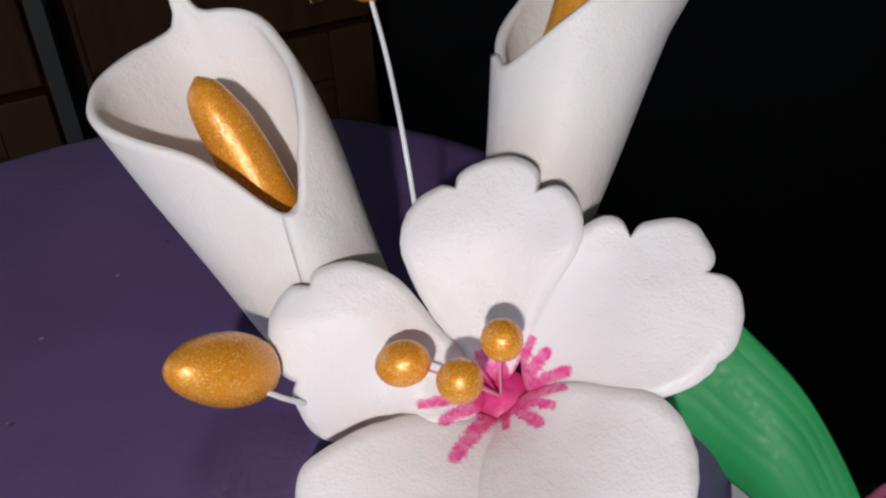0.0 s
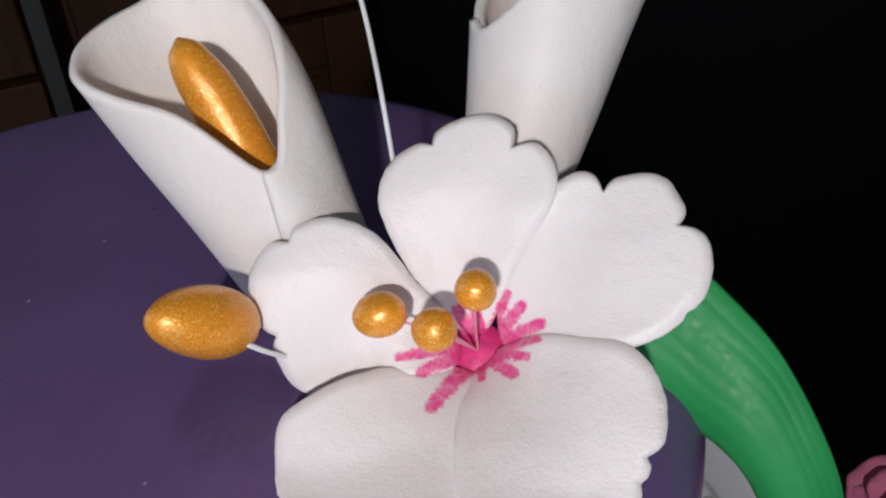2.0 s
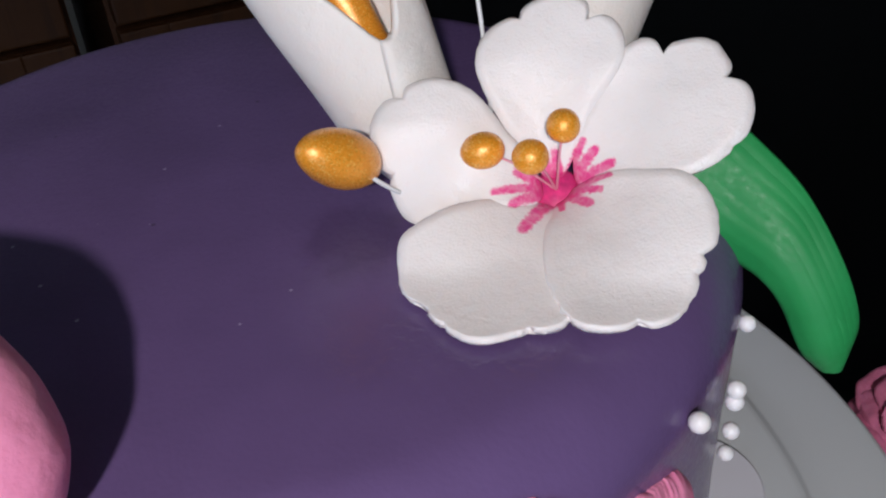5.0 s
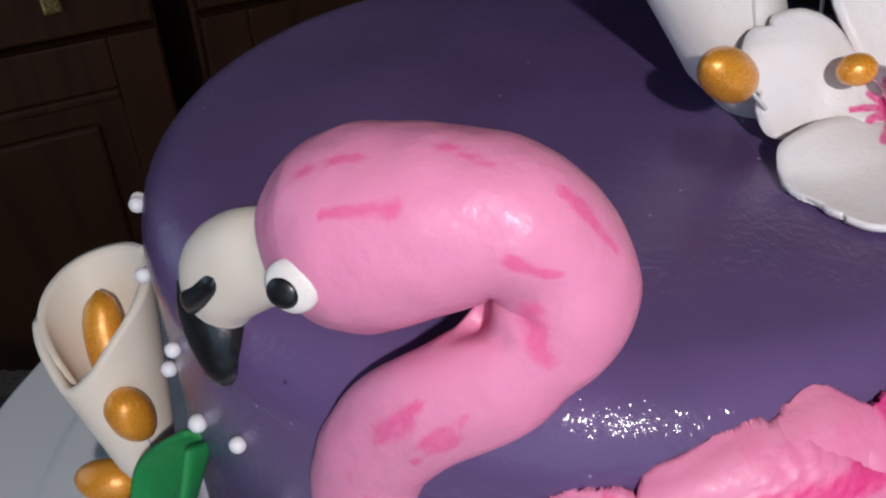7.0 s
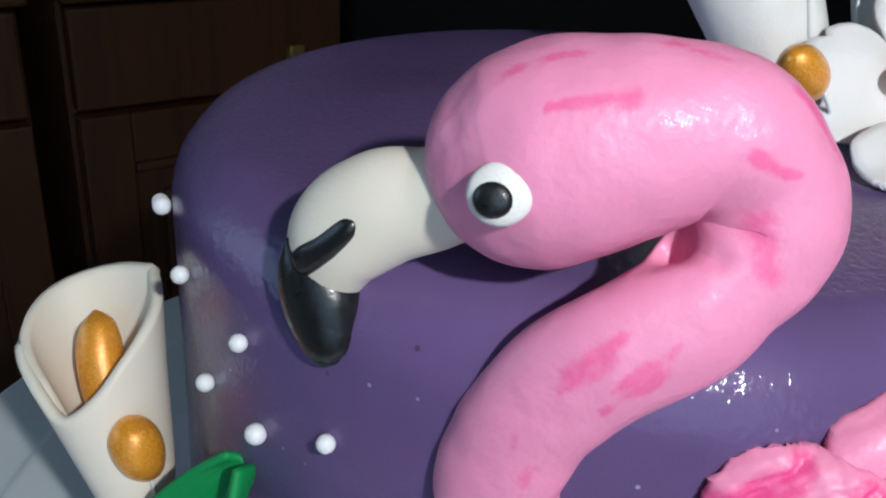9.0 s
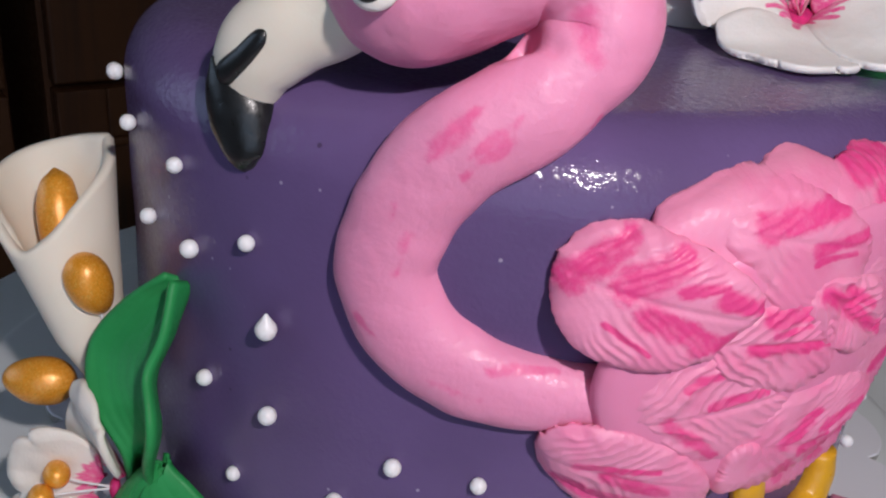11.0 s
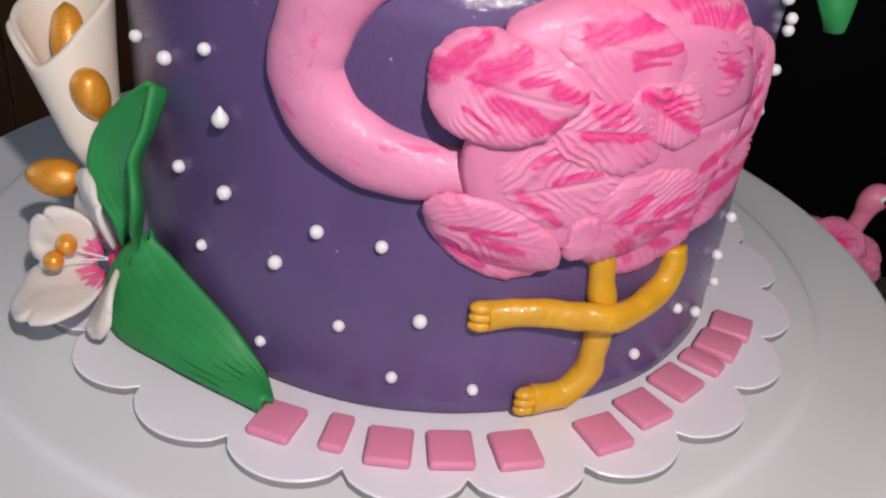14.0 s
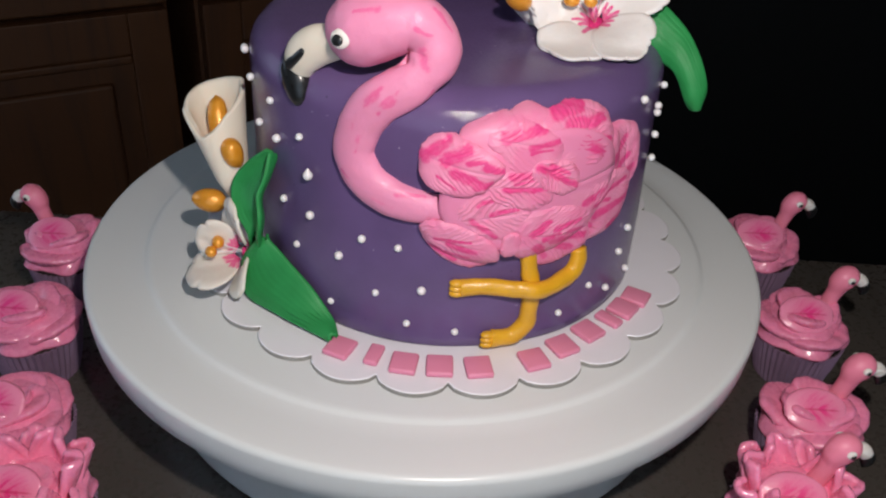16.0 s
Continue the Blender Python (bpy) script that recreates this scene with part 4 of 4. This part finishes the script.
def open_flower(centre, n, up, petals, stamens, label, depth=0.0125, rest=TOP):
    """A wide sugar flower lying on the cake: each petal by its middle and its outline round it in mm, its height in the pile and the nicks in its rim."""
    n = unit(n)
    e2 = unit(np.array(up) - n * (np.array(up) @ n))
    e1 = np.cross(e2, n)
    c = np.array(centre)
    root = thing("sugar_flower", label, "sugar flower", base=c - n * depth)
    for cx, cy, reach, order, nicks, *droop in petals:
        off = random.random() * 40
        def place(u, v):
            x, y = disc_place(u, v)
            far, th = min(math.hypot(x, y), 1.0), math.atan2(y, x)
            r = round_values(reach, th) * (1 + 0.008 * noise.noise(Vector((math.cos(th) * 8, off, math.sin(th) * 8))) + 0.004 * noise.noise(Vector((math.cos(th) * 25, off, math.sin(th) * 25))))
            for at, deep in nicks:
                gap = abs((th - radians(at) + math.pi) % (2 * math.pi) - math.pi)
                r -= min(deep, 2.6) * math.exp(-(gap / 0.075) ** 1.3) * far ** 2
            lx, ly = cx + far * r * math.cos(th), cy + far * r * math.sin(th)
            rho = math.hypot(lx, ly)
            z = -depth * max(1 - rho / 30.0, 0.0) ** 1.9 + order * 0.0007 * min(rho / 9.0, 1.0)
            z += (0.0008 * noise.noise(Vector((lx * 0.10, ly * 0.10, off))) + 0.00006 * noise.noise(Vector((lx * 0.5, ly * 0.5, off)))) * min(rho / 12.0, 1.0) - 0.0012 * max(far - 0.85, 0) ** 2 / 0.0225
            if droop:
                d = max(11.0 - ly, 0.0)
                z -= droop[0] / 1000 * d * d / (d + 5.0) * 1.15 / (1 + math.exp((lx + 13) / 2.5))
            p = c + (e1 * lx + e2 * ly) / 1000 + n * z
            low = rest + 0.0016 + 0.0006 * order + 0.0004 * noise.noise(Vector((lx * 0.09, ly * 0.09, off)))
            p[2] = p[2] if p[2] > low + 0.002 else low + 0.002 * math.exp((p[2] - low - 0.002) / 0.002)
            return p
        bm = brush(sheet(bmesh.new(), place, 76, 76, 0.0016), THROAT, lambda q: ((np.array(q) - c) @ e1, (np.array(q) - c) @ e2))
        part("petal", bm, M["petal"], root)
    part("throat", ball(bmesh.new(), c - n * (depth - 0.0001), (0.0044, 0.0044, 0.0013), axes(n), 16, 8), M["throat"], root, "deep pink brushed throat")
    for p, r, s in stamens:
        tipp = c + e1 * p[0] + e2 * p[1] + n * p[2]
        foot = c - n * (depth - 0.001)
        mid = (tipp + foot) / 2 + n * 0.002
        st = part("stamen", sweep(bmesh.new(), [(*foot, 0.00022, 0.00022), (*mid, 0.00020, 0.00020), (*tipp, 0.00020, 0.00020)], 16, 8), M["filament"], root, "thin pink thread")
        ball_bm = ball(bmesh.new(), tipp, (r * s, r, r), axes(n, e1 * 0.95 + e2 * 0.1), 22, 14, shape=lambda d: d * (1 + 0.05 * noise.noise(Vector(d * 1.5))))
        part("bead", ball_bm, M["gold"], st, "gold lustre bead")
    return root


open_flower(HC, (-0.0917, -0.5947, 0.7987), (-0.0678, 0.8039, 0.5908),
            ((-13.3, -18.4, (14.8, 16.4, 19.8, 17.2, 15.5, 15.0, 15.6, 13.6, 12.3, 10.9, 13.2, 15.3, 14.3, 16.1, 15.5), 0.0, ((240, 0.7), (297, 0.8))),
             (18.1, 8.5, (14.5, 13.5, 14.2, 12.2, 13.0, 12.2, 11.2, 11.9, 15.3, 16.8, 13.5, 12.4, 12.8, 13.5, 14.6), 0.0, ((80, 4.2), (16, 2.4), (-40, 0.6))),
             (1.4, 17.9, (12.1, 13.4, 12.9, 13.9, 13.0, 12.3, 13.4, 13.2, 12.1, 12.0, 13.0, 16.3, 11.7, 9.5, 10.0), 1.0, ((48, 3.6), (115, 1.6))),
             (-16.6, 4.6, (13.2, 10.6, 10.7, 12.4, 13.8, 14.6, 15.2, 13.8, 12.2, 12.5, 13.2, 11.3, 11.2, 12.3, 15.4), 1.9, ((125, 1.8), (190, 1.5)), 0.62),
             (10.2, -15.3, (13.4, 15.1, 15.7, 14.9, 15.8, 16.9, 15.3, 13.8, 13.8, 15.2, 17.8, 16.1, 14.5, 12.4, 11.7), 1.6, ((266, 1.5), (-13, 1.3), (-30, 0.7)))),
            (((-0.0109, 0.0027, 0.0027), 0.0030, 1.22), ((-0.0033, -0.0009, 0.0061), 0.0028, 1.05), ((0.0022, 0.0037, 0.0060), 0.0027, 1.0)),
            "white sugar hibiscus with pink throat and gold stamens on purple fondant")
hibiscus((-0.0959, -0.0625, 0.0259), (-0.93, -0.30, 0.18), (0.0, 0.0, 1.0),
         ((-76, 0.0275, 0.0165, 1, 0, 60, -16), (176, 0.0215, 0.0125, -1, 1, 64, 4), (-38, 0.0225, 0.0100, -1, 1, 4, 0), (97, 0.0265, 0.0095, 1, 0, 20, 0), (128, 0.0200, 0.0090, 1, -2, 34, 0)),
         (((-0.0020, 0.0030, 0.0100), 0.0029, 1.25), ((0.0010, -0.0005, 0.0130), 0.0027, 1.2)),
         "small cream sugar flower with pink throat leaning on the cake side", depth=0.004)



def calla(base, axis_dir, front, length, flare, low, spadix, label, mat, turn=1.0, tip=math.pi, spike=0.006, thick=0.0016, rise=0.8, open_back=0.003, taper=0.8, bulge=0.0, foot=0.0045, rim=None):
    """A rolled sugar calla: a spathe round an axis, open and low at its front fold, pointed at the back, with a gold spadix."""
    base, a = np.array(base), unit(axis_dir)
    f = unit(np.array(front) - a * (np.array(front) @ a))
    g = np.cross(a, f) * turn
    root = thing("calla_lily", label, "sugar flower", "calla lilies", base=base)
    start, wrap = -0.16, 2 * math.pi + 0.55
    def place(u, v):
        th = start + (wrap if foot < 0.006 else 2 * math.pi + 0.20 + 0.55 * (1 - u)) * v
        back = (1 - math.cos(th)) / 2
        top = round_values(rim[0], th) / 1000 if rim else low + (length - low) * back ** rise
        tipk = math.exp(-((th - tip) / 0.11) ** 2)
        h = u * (top + (0 if rim else spike * tipk * u ** 8))
        k = h / length
        if rim:
            r = foot * (0.45 + 0.55 * min(1.0, u / 0.3)) + (round_values(rim[1], th) / 1000 - foot) * u ** taper
            r += bulge * max(0.0, turn * math.sin(th)) * 12.2 * u ** 4 * (1 - u)
            r *= 1 - 0.05 * (1 - v) - 0.04 * math.exp(-(v / 0.06) ** 2)
            r *= 1 + 0.025 * noise.noise(Vector((math.cos(th) * 1.6, math.sin(th) * 1.6, k * 3)))
            return base + a * (h + spike * tipk * u ** 10) + (f * math.cos(th) + g * math.sin(th)) * (r + 0.001 * tipk * u ** 10)
        r = foot + (flare - foot) * min(k, 1.15) ** taper
        r *= 1 if foot < 0.006 else 0.4 + 0.6 * min(1.0, k / 0.26)
        r *= 1 - 0.08 * (1 - v) - 0.03 * math.exp(-(v / 0.05) ** 2)
        r += open_back * back * max(k - 0.70, 0) / 0.30 * (1 - 0.5 * tipk)
        r *= 1 + 0.03 * noise.noise(Vector((math.cos(th) * 1.3, math.sin(th) * 1.3, k * 2.5)))
        r += 0.0014 * math.exp(-((u - 1) / 0.06) ** 2) * back
        r += bulge * max(0.0, turn * math.sin(th)) ** 1.3 * min(1.0, 2.2 * k) * (1.15 - 0.35 * k)
        return base + a * h + (f * math.cos(th) + g * math.sin(th)) * r
    part("spathe", sheet(bmesh.new(), place, 44, 84, thick), mat, root)
    s0, s1, r, fwd = spadix
    rows = []
    for k in np.linspace(0, 1, 7):
        w = r * (0.92 + 0.12 * math.sin(math.pi * min(k * 1.1, 1))) * (1 if k < 0.95 else 0.72)
        rows.append((*(base + a * (s0 + (s1 - s0) * k) + f * (0.0012 * math.sin(3 * k) + fwd * k)), w, w))
    rows.append((*(base + a * (s1 + r * 0.55) + f * fwd), r * 0.05, r * 0.05))
    part("spadix", sweep(bmesh.new(), rows, 40, 20, wob=0.0003), M["gold"], root, "gold lustre finger")
    return root


calla((0.0405, -0.0080, 0.1210), (-0.4281, 0.2453, 0.8698), (0.37, -0.78, 0.50), 0.0665, 0.0147, 0.0325, (0.022, 0.0525, 0.0041, 0.0005), "white rolled sugar calla lily leaning over the purple cake", M["white"], turn=-1.0, tip=3.53, spike=0.008, taper=0.9, thick=0.0017, bulge=0.0014, foot=0.0090,
      rim=((32.0, 44.3, 50.6, 56.0, 60.0, 62.0, 62.5, 63.0, 60.0, 53.5, 47.3, 39.6), (14.0, 14.5, 15.8, 16.5, 16.0, 14.5, 14.5, 14.5, 15.4, 14.0, 13.6, 13.2)))
calla((0.0620, 0.0010, 0.1262), (0.014, 0.033, 0.045), (-0.008, -0.0035, 0.005), 0.0740, 0.0185, 0.0390, (0.032, 0.060, 0.0044, 0.0), "white rolled sugar calla lily standing behind the open flower", M["white"], turn=-1.0, thick=0.0019)
calla((-0.0985, -0.0440, 0.0400), (-0.0140, 0.0215, 0.0445), (-0.0053, -0.0104, -0.0100), 0.0640, 0.0183, 0.0372, (0.026, 0.0500, 0.0048, -0.001), "cream rolled sugar calla lily beside the cake", M["cream"], turn=-1.0, spike=0.0, thick=0.0024, taper=1.0, foot=0.0050,
      rim=((43.0, 51.5, 56.8, 59.8, 60.6, 59.8, 57.6, 52.8, 47.0, 41.0, 35.0, 33.5), (15.5, 15.5, 15.5, 15.5, 15.5, 15.5, 15.5, 15.5, 15.5, 15.5, 15.5, 15.5)))


def oval_bud(centre, along, long, wide, label, stem=None):
    root = thing("gold_bud", label, "sugar bud", "gold buds", base=centre)
    part("bud", ball(bmesh.new(), centre, (wide, wide, long), axes(along), 26, 18, shape=lambda d: d * (1 + 0.04 * noise.noise(Vector(d * 1.4))) * np.array((1 - 0.12 * d[2], 1 - 0.12 * d[2], 1))), M["gold"], root)
    if stem:
        part("stem", sweep(bmesh.new(), [(*p, 0.0004, 0.0004) for p in stem], 24, 8), M["wire"], root, "thin white wire")
    return root


oval_bud((0.0248, -0.0283, 0.1425), (-0.56, -0.60, 0.55), 0.0085, 0.0049, "oval gold lustre bud on a wire above purple fondant", [(0.0300, -0.0285, 0.1388), (0.0318, -0.0274, 0.1366), (0.0338, -0.0258, 0.1342)])
oval_bud((0.0412, 0.0200, 0.1790), (0.05, 0.1, 1), 0.0048, 0.0042, "gold bead on a tall upright wire", [(0.0500, -0.0030, 0.1240), (0.0477, -0.0005, 0.1546), (0.0445, 0.0110, 0.1670), (0.0414, 0.0192, 0.1755)])
oval_bud((-0.1000, -0.0440, 0.0672), (0.25, 0.1, -1), 0.0077, 0.0050, "oval gold lustre bud resting against the calla lily", [(-0.0985, -0.0440, 0.0610), (-0.0960, -0.0455, 0.0480), (-0.0950, -0.0480, 0.0380)])
oval_bud((-0.1150, -0.0390, 0.0385), (-1, 0.1, 0.05), 0.0085, 0.0058, "oval gold lustre bud beside the side flower", [(-0.1080, -0.0410, 0.0380), (-0.1000, -0.0470, 0.0350), (-0.0940, -0.0500, 0.0330)])


def leaf(edge_a, edge_b, crease, thick, label, veins=7, roll=0.0, relief=1.0):
    """A veined leaf between two edges, creased along its middle."""
    A, B = spline(edge_a, 60), spline(edge_b, 60)
    off = random.random() * 30
    def place(u, v):
        x = u * 60
        i = min(int(x), 59)
        k = x - i
        p, q = A[i] * (1 - k) + A[i + 1] * k, B[i] * (1 - k) + B[i + 1] * k
        mid = p * (1 - v) + q * v
        i0 = max(i - 1, 0)
        nrm = unit(np.cross(A[i + 1] + B[i + 1] - A[i0] - B[i0], q - p + 1e-9))
        z = crease * (4 * v * (1 - v)) + relief * (0.00009 * math.sin(v * veins * 2 * math.pi + 0.6 * math.sin(5 * u)) + 0.00012 * noise.noise(Vector((u * 5, v * 13, off)))) * min(1, 6 * u * (1 - u)) * min(1, np.linalg.norm(q - p) / 0.016) + roll * max(v - 0.72, 0) ** 2 * 12 + 0.0006 * noise.noise(Vector((u * 4, v * 2, off)))
        return mid + nrm * z
    ob = tagged(part("leaf", sheet(bmesh.new(), place, 56, 30, thick), M["green"]), label, "sugar leaf", "green leaves")
    return ob


leaf([(0.080, -0.006, 0.1395), (0.0900, -0.0085, 0.1375), (0.0965, -0.0125, 0.1335), (0.1035, -0.0182, 0.1270), (0.1090, -0.0250, 0.1180), (0.1125, -0.0275, 0.1070), (0.1112, -0.0280, 0.0975)],
     [(0.076, -0.014, 0.1260), (0.0840, -0.0175, 0.1215), (0.0907, -0.0203, 0.1175), (0.0975, -0.0255, 0.1150), (0.1018, -0.0280, 0.1095), (0.1055, -0.0300, 0.1020), (0.1092, -0.0285, 0.0968)],
     -0.0016, 0.0016, "green veined sugar leaf bending over the cake edge", 8, 0.002, 0.7)
leaf([(-0.0810, -0.0590, 0.0770), (-0.0905, -0.0560, 0.0690), (-0.0985, -0.0545, 0.0580), (-0.0960, -0.0640, 0.0490), (-0.0891, -0.0662, 0.0355), (-0.0941, -0.0455, 0.0108)],
     [(-0.0772, -0.0616, 0.0775), (-0.0784, -0.0666, 0.0690), (-0.0815, -0.0705, 0.0609), (-0.0800, -0.0770, 0.0527), (-0.0844, -0.0690, 0.0391), (-0.0916, -0.0503, 0.0145)],
     -0.0030, 0.0018, "green veined sugar leaf folded lengthwise against the cake", 9, 0.004)
leaf([(-0.0822, -0.0668, 0.0375), (-0.0775, -0.0692, 0.0340), (-0.0705, -0.0735, 0.0288), (-0.0584, -0.0822, 0.0199), (-0.0490, -0.0900, 0.0098), (-0.0464, -0.0992, 0.0074)],
     [(-0.0832, -0.0672, 0.0368), (-0.0925, -0.0655, 0.0225), (-0.0912, -0.0705, 0.0080), (-0.0760, -0.0818, 0.0070), (-0.0600, -0.0932, 0.0068), (-0.0474, -0.1000, 0.0068)],
     -0.0018, 0.0021, "broad green veined sugar leaf lying on the board", 8, 0.0)

# ---- cupcakes ----
def cupcake(place, turn, ruffle, disc, label):
    """A small cupcake in a pleated case with swirled icing and a brushed oval disc."""
    root = thing("cupcake", label, "cupcake", "cupcakes round the turntable", base=(0, 0, 0))
    pleat = lambda a, z: 1 + 0.022 * (abs(((a * 44 / (2 * math.pi)) % 1.0) - 0.5) * 4 - 1)
    part("paper_case", lathe(bmesh.new(), [(0.0190, 0.0), (0.0195, 0.001), (0.0225, 0.014), (0.0250, 0.0285), (0.0243, 0.0285), (0.0222, 0.016)], 176, wave=pleat), M["paper"], root, "lilac pleated paper case", smooth=False)
    part("crumb", lathe(bmesh.new(), [(0.0205, 0.012), (0.0236, 0.0265), (0.0225, 0.0300), (0.012, 0.0330), (0.0005, 0.0335)], 64, wave=lambda a, z: 1 + 0.03 * noise.noise(Vector((math.cos(a) * 3, math.sin(a) * 3, z * 90)))), M["crumb"], root, "dark chocolate crumb")
    bm = bmesh.new()
    def swirl(u, v):
        th = turn + 2 * math.pi * u
        rho = 1 - v
        spin = 1.8 * rho + u + 0.10 * noise.noise(Vector((math.cos(th) * 2, math.sin(th) * 2, rho * 3 + turn)))
        saw = spin % 1.0
        ridge = (saw / 0.8 if saw < 0.8 else (1 - saw) / 0.2) * min(1.0, rho * 4) * min(1.0, (1 - rho) * 7)
        lobe = 1 + 0.07 * math.sin(th * (ruffle + 2) + 3 * rho) * rho + 0.06 * noise.noise(Vector((math.cos(th) * 2.4, math.sin(th) * 2.4, turn + 5)))
        r = 0.0250 * rho ** 0.9 * lobe + 0.0015 * ridge
        z = 0.0300 + 0.0150 * (1 - rho ** 2.4) + 0.0030 * ridge + 0.0006 * noise.noise(Vector((r * math.cos(th) * 190, r * math.sin(th) * 190, turn)))
        return (r * math.cos(th), r * math.sin(th), z)
    sheet(bm, swirl, 110, 60, 0.002)
    icing = part("icing", bm, M["icing"], root, "swirled glossy pink icing")
    spiky = ruffle > 4
    if not spiky:
        for k in range(6):
            outer = k < 3
            a0, wave = turn + k * 2.1 + (0 if outer else 0.9), random.random() * 6
            rows = []
            for s in np.linspace(0, 1, 9):
                a = a0 + s * (2.7 if outer else 2.4)
                rr = (0.0160 if outer else 0.0098) + 0.0016 * math.sin(5 * s + wave)
                z = (0.0325 if outer else 0.0390) + 0.0050 * s + 0.0012 * math.sin(6 * s + wave)
                full = math.sin(math.pi * (0.06 + 0.90 * s)) ** 0.55
                rows.append((rr * math.cos(a), rr * math.sin(a), z, (0.0112 if outer else 0.0090) * full, (0.0040 if outer else 0.0034) * full ** 0.5))
            tilt = 0.30 if outer else 0.75
            part("icing_fold", sweep(bmesh.new(), rows, 48, 24, lambda p: (-p[0] * tilt / 0.012, -p[1] * tilt / 0.012, 1.0), wob=0.0013), M["icing"], icing)
    for k in range(11 if spiky else 0):
        a = turn + k * 2 * math.pi / 11 + 0.3 * random.random()
        wide, tall, lean = 0.0098, 0.0190, 0.95 if k % 2 else 0.55
        d, s = np.array((math.cos(a), math.sin(a), 0.0)), np.array((-math.sin(a), math.cos(a), 0.0))
        off = random.random() * 30
        def fold(u, v):
            e = 2 * v - 1
            w = wide * (math.cos(1.35 * u) * 0.95 + 0.08 if spiky else math.sqrt(max(1 - 0.86 * u ** 2.6, 0.0)))
            out = tall * math.sin(lean) * u ** 0.8
            up = tall * math.cos(lean) * u - 0.0035 * max(u - 0.7, 0) * (0 if spiky else 3) + (0.004 * u * u if spiky else 0)
            ripple = 0.0011 * noise.noise(Vector((e * 2.2, u * 1.5, off))) + 0.0005 * math.sin(3 * e + off) * u
            p = d * (0.0105 + out - 0.004 * e * e) + s * (e * w) + np.array((0, 0, 0.0335 + up + ripple))
            return p + d * ripple
        part("icing_fold", sheet(bmesh.new(), fold, 18, 18, 0.0036 if spiky else 0.0046), M["icing"], icing)
    if disc:
        n = unit(disc[3:6])
        T = axes(n, disc[6:9])
        c = np.array(disc[:3])
        def place_disc(u, v):
            e, w = 2 * v - 1, math.sqrt(max(1 - (1.9 * u - 0.95) ** 2, 0.0))
            vein = 0.0004 * (abs((((u - 0.5 * abs(e)) * 9) % 1.0) - 0.5) * 2 - 0.5)
            return c + T @ np.array(((2 * u - 1) * 0.0140, e * w * 0.0108, 0.0012 * (1 - (2 * u - 1) ** 4) * (1 - e ** 4) + vein * (1 - e * e)))
        part("disc", sheet(bmesh.new(), place_disc, 30, 20, 0.0026), M["disc"], root, "oval pink disc with brushed veins")
    root.matrix_basis = Matrix.Translation(place)
    return root


def topper(place, way, label):
    """A little sugar bird's bust: one solid piece."""
    bm = bmesh.new()
    sweep(bm, [(-0.004, 0, -0.012, 0.0055, 0.005), (0.0, 0, -0.002, 0.0047, 0.0045), (0.004, 0, 0.008, 0.0040, 0.0040), (0.0066, 0, 0.017, 0.0042, 0.0042), (0.0078, 0, 0.0225, 0.0058, 0.0055), (0.0105, 0, 0.0262, 0.0064, 0.0058), (0.0140, 0, 0.0262, 0.0045, 0.0048), (0.0158, 0, 0.0255, 0.0004, 0.0004)], 60, 20, lambda p: (0, 1, 0), mat=0)
    sweep(bm, [(0.0140, 0, 0.0260, 0.0030, 0.0030), (0.0175, 0, 0.0245, 0.0034, 0.0032), (0.0200, 0, 0.0215, 0.0028, 0.0026), (0.0206, 0, 0.0196, 0.0008, 0.0008)], 20, 16, lambda p: (0, 1, 0), mat=1)
    sweep(bm, [(0.0190, 0, 0.0228, 0.0026, 0.0028), (0.0208, 0, 0.0202, 0.0033, 0.0031), (0.0210, 0, 0.0165, 0.0022, 0.0022), (0.0203, 0, 0.0142, 0.0003, 0.0003)], 16, 14, lambda p: (0, 1, 0), mat=2)
    for s in (-1, 1):
        ball(bm, (0.0100, s * 0.0053, 0.0272), (0.0021, 0.0014, 0.0021), None, 14, 8, 1)
        ball(bm, (0.0102, s * 0.0063, 0.0270), (0.0012, 0.0008, 0.0012), None, 10, 8, 2)
    ob = part("flamingo_topper", bm, [M["topper"], M["white"], M["black"]])
    ob.matrix_basis = Matrix.Translation(place) @ Matrix.Rotation(way, 4, "Z") @ Matrix.Diagonal((1.10, 1.10, 1.02, 1))
    return tagged(ob, label, "cake topper", "bird toppers")


F_DISC = (-0.004, -0.0090, 0.0478, -0.10, -0.58, 0.80, 1, -0.1, 0.1)
spots = (((0.2030, 0.0840), 0.4, 3, F_DISC, 1), ((0.2067, 0.0007), 1.9, 3, F_DISC, 1), ((0.1872, -0.0767), 3.2, 3, F_DISC, 1), ((0.1600, -0.1330), 4.4, 6, F_DISC, 1),
         ((-0.2268, 0.0345), 0.9, 4, F_DISC, -1), ((-0.2190, -0.0372), 2.6, 3, F_DISC, 0), ((-0.1960, -0.1068), 3.9, 3, F_DISC, 0), ((-0.1680, -0.1560), 5.2, 6, F_DISC, 0))
for (x, y), turn, ruffle, disc, bust in spots:
    cupcake((x, y, TABLE), turn, ruffle, disc, "chocolate cupcake in a lilac case with spiky pink icing" if ruffle > 4 else "chocolate cupcake in a lilac case with swirled pink icing")
    if bust:
        topper((x + bust * 0.008, y + 0.006, TABLE + 0.037), 0.1 if bust > 0 else math.pi - 0.15, "small rose sugar flamingo head on a pink iced cupcake")
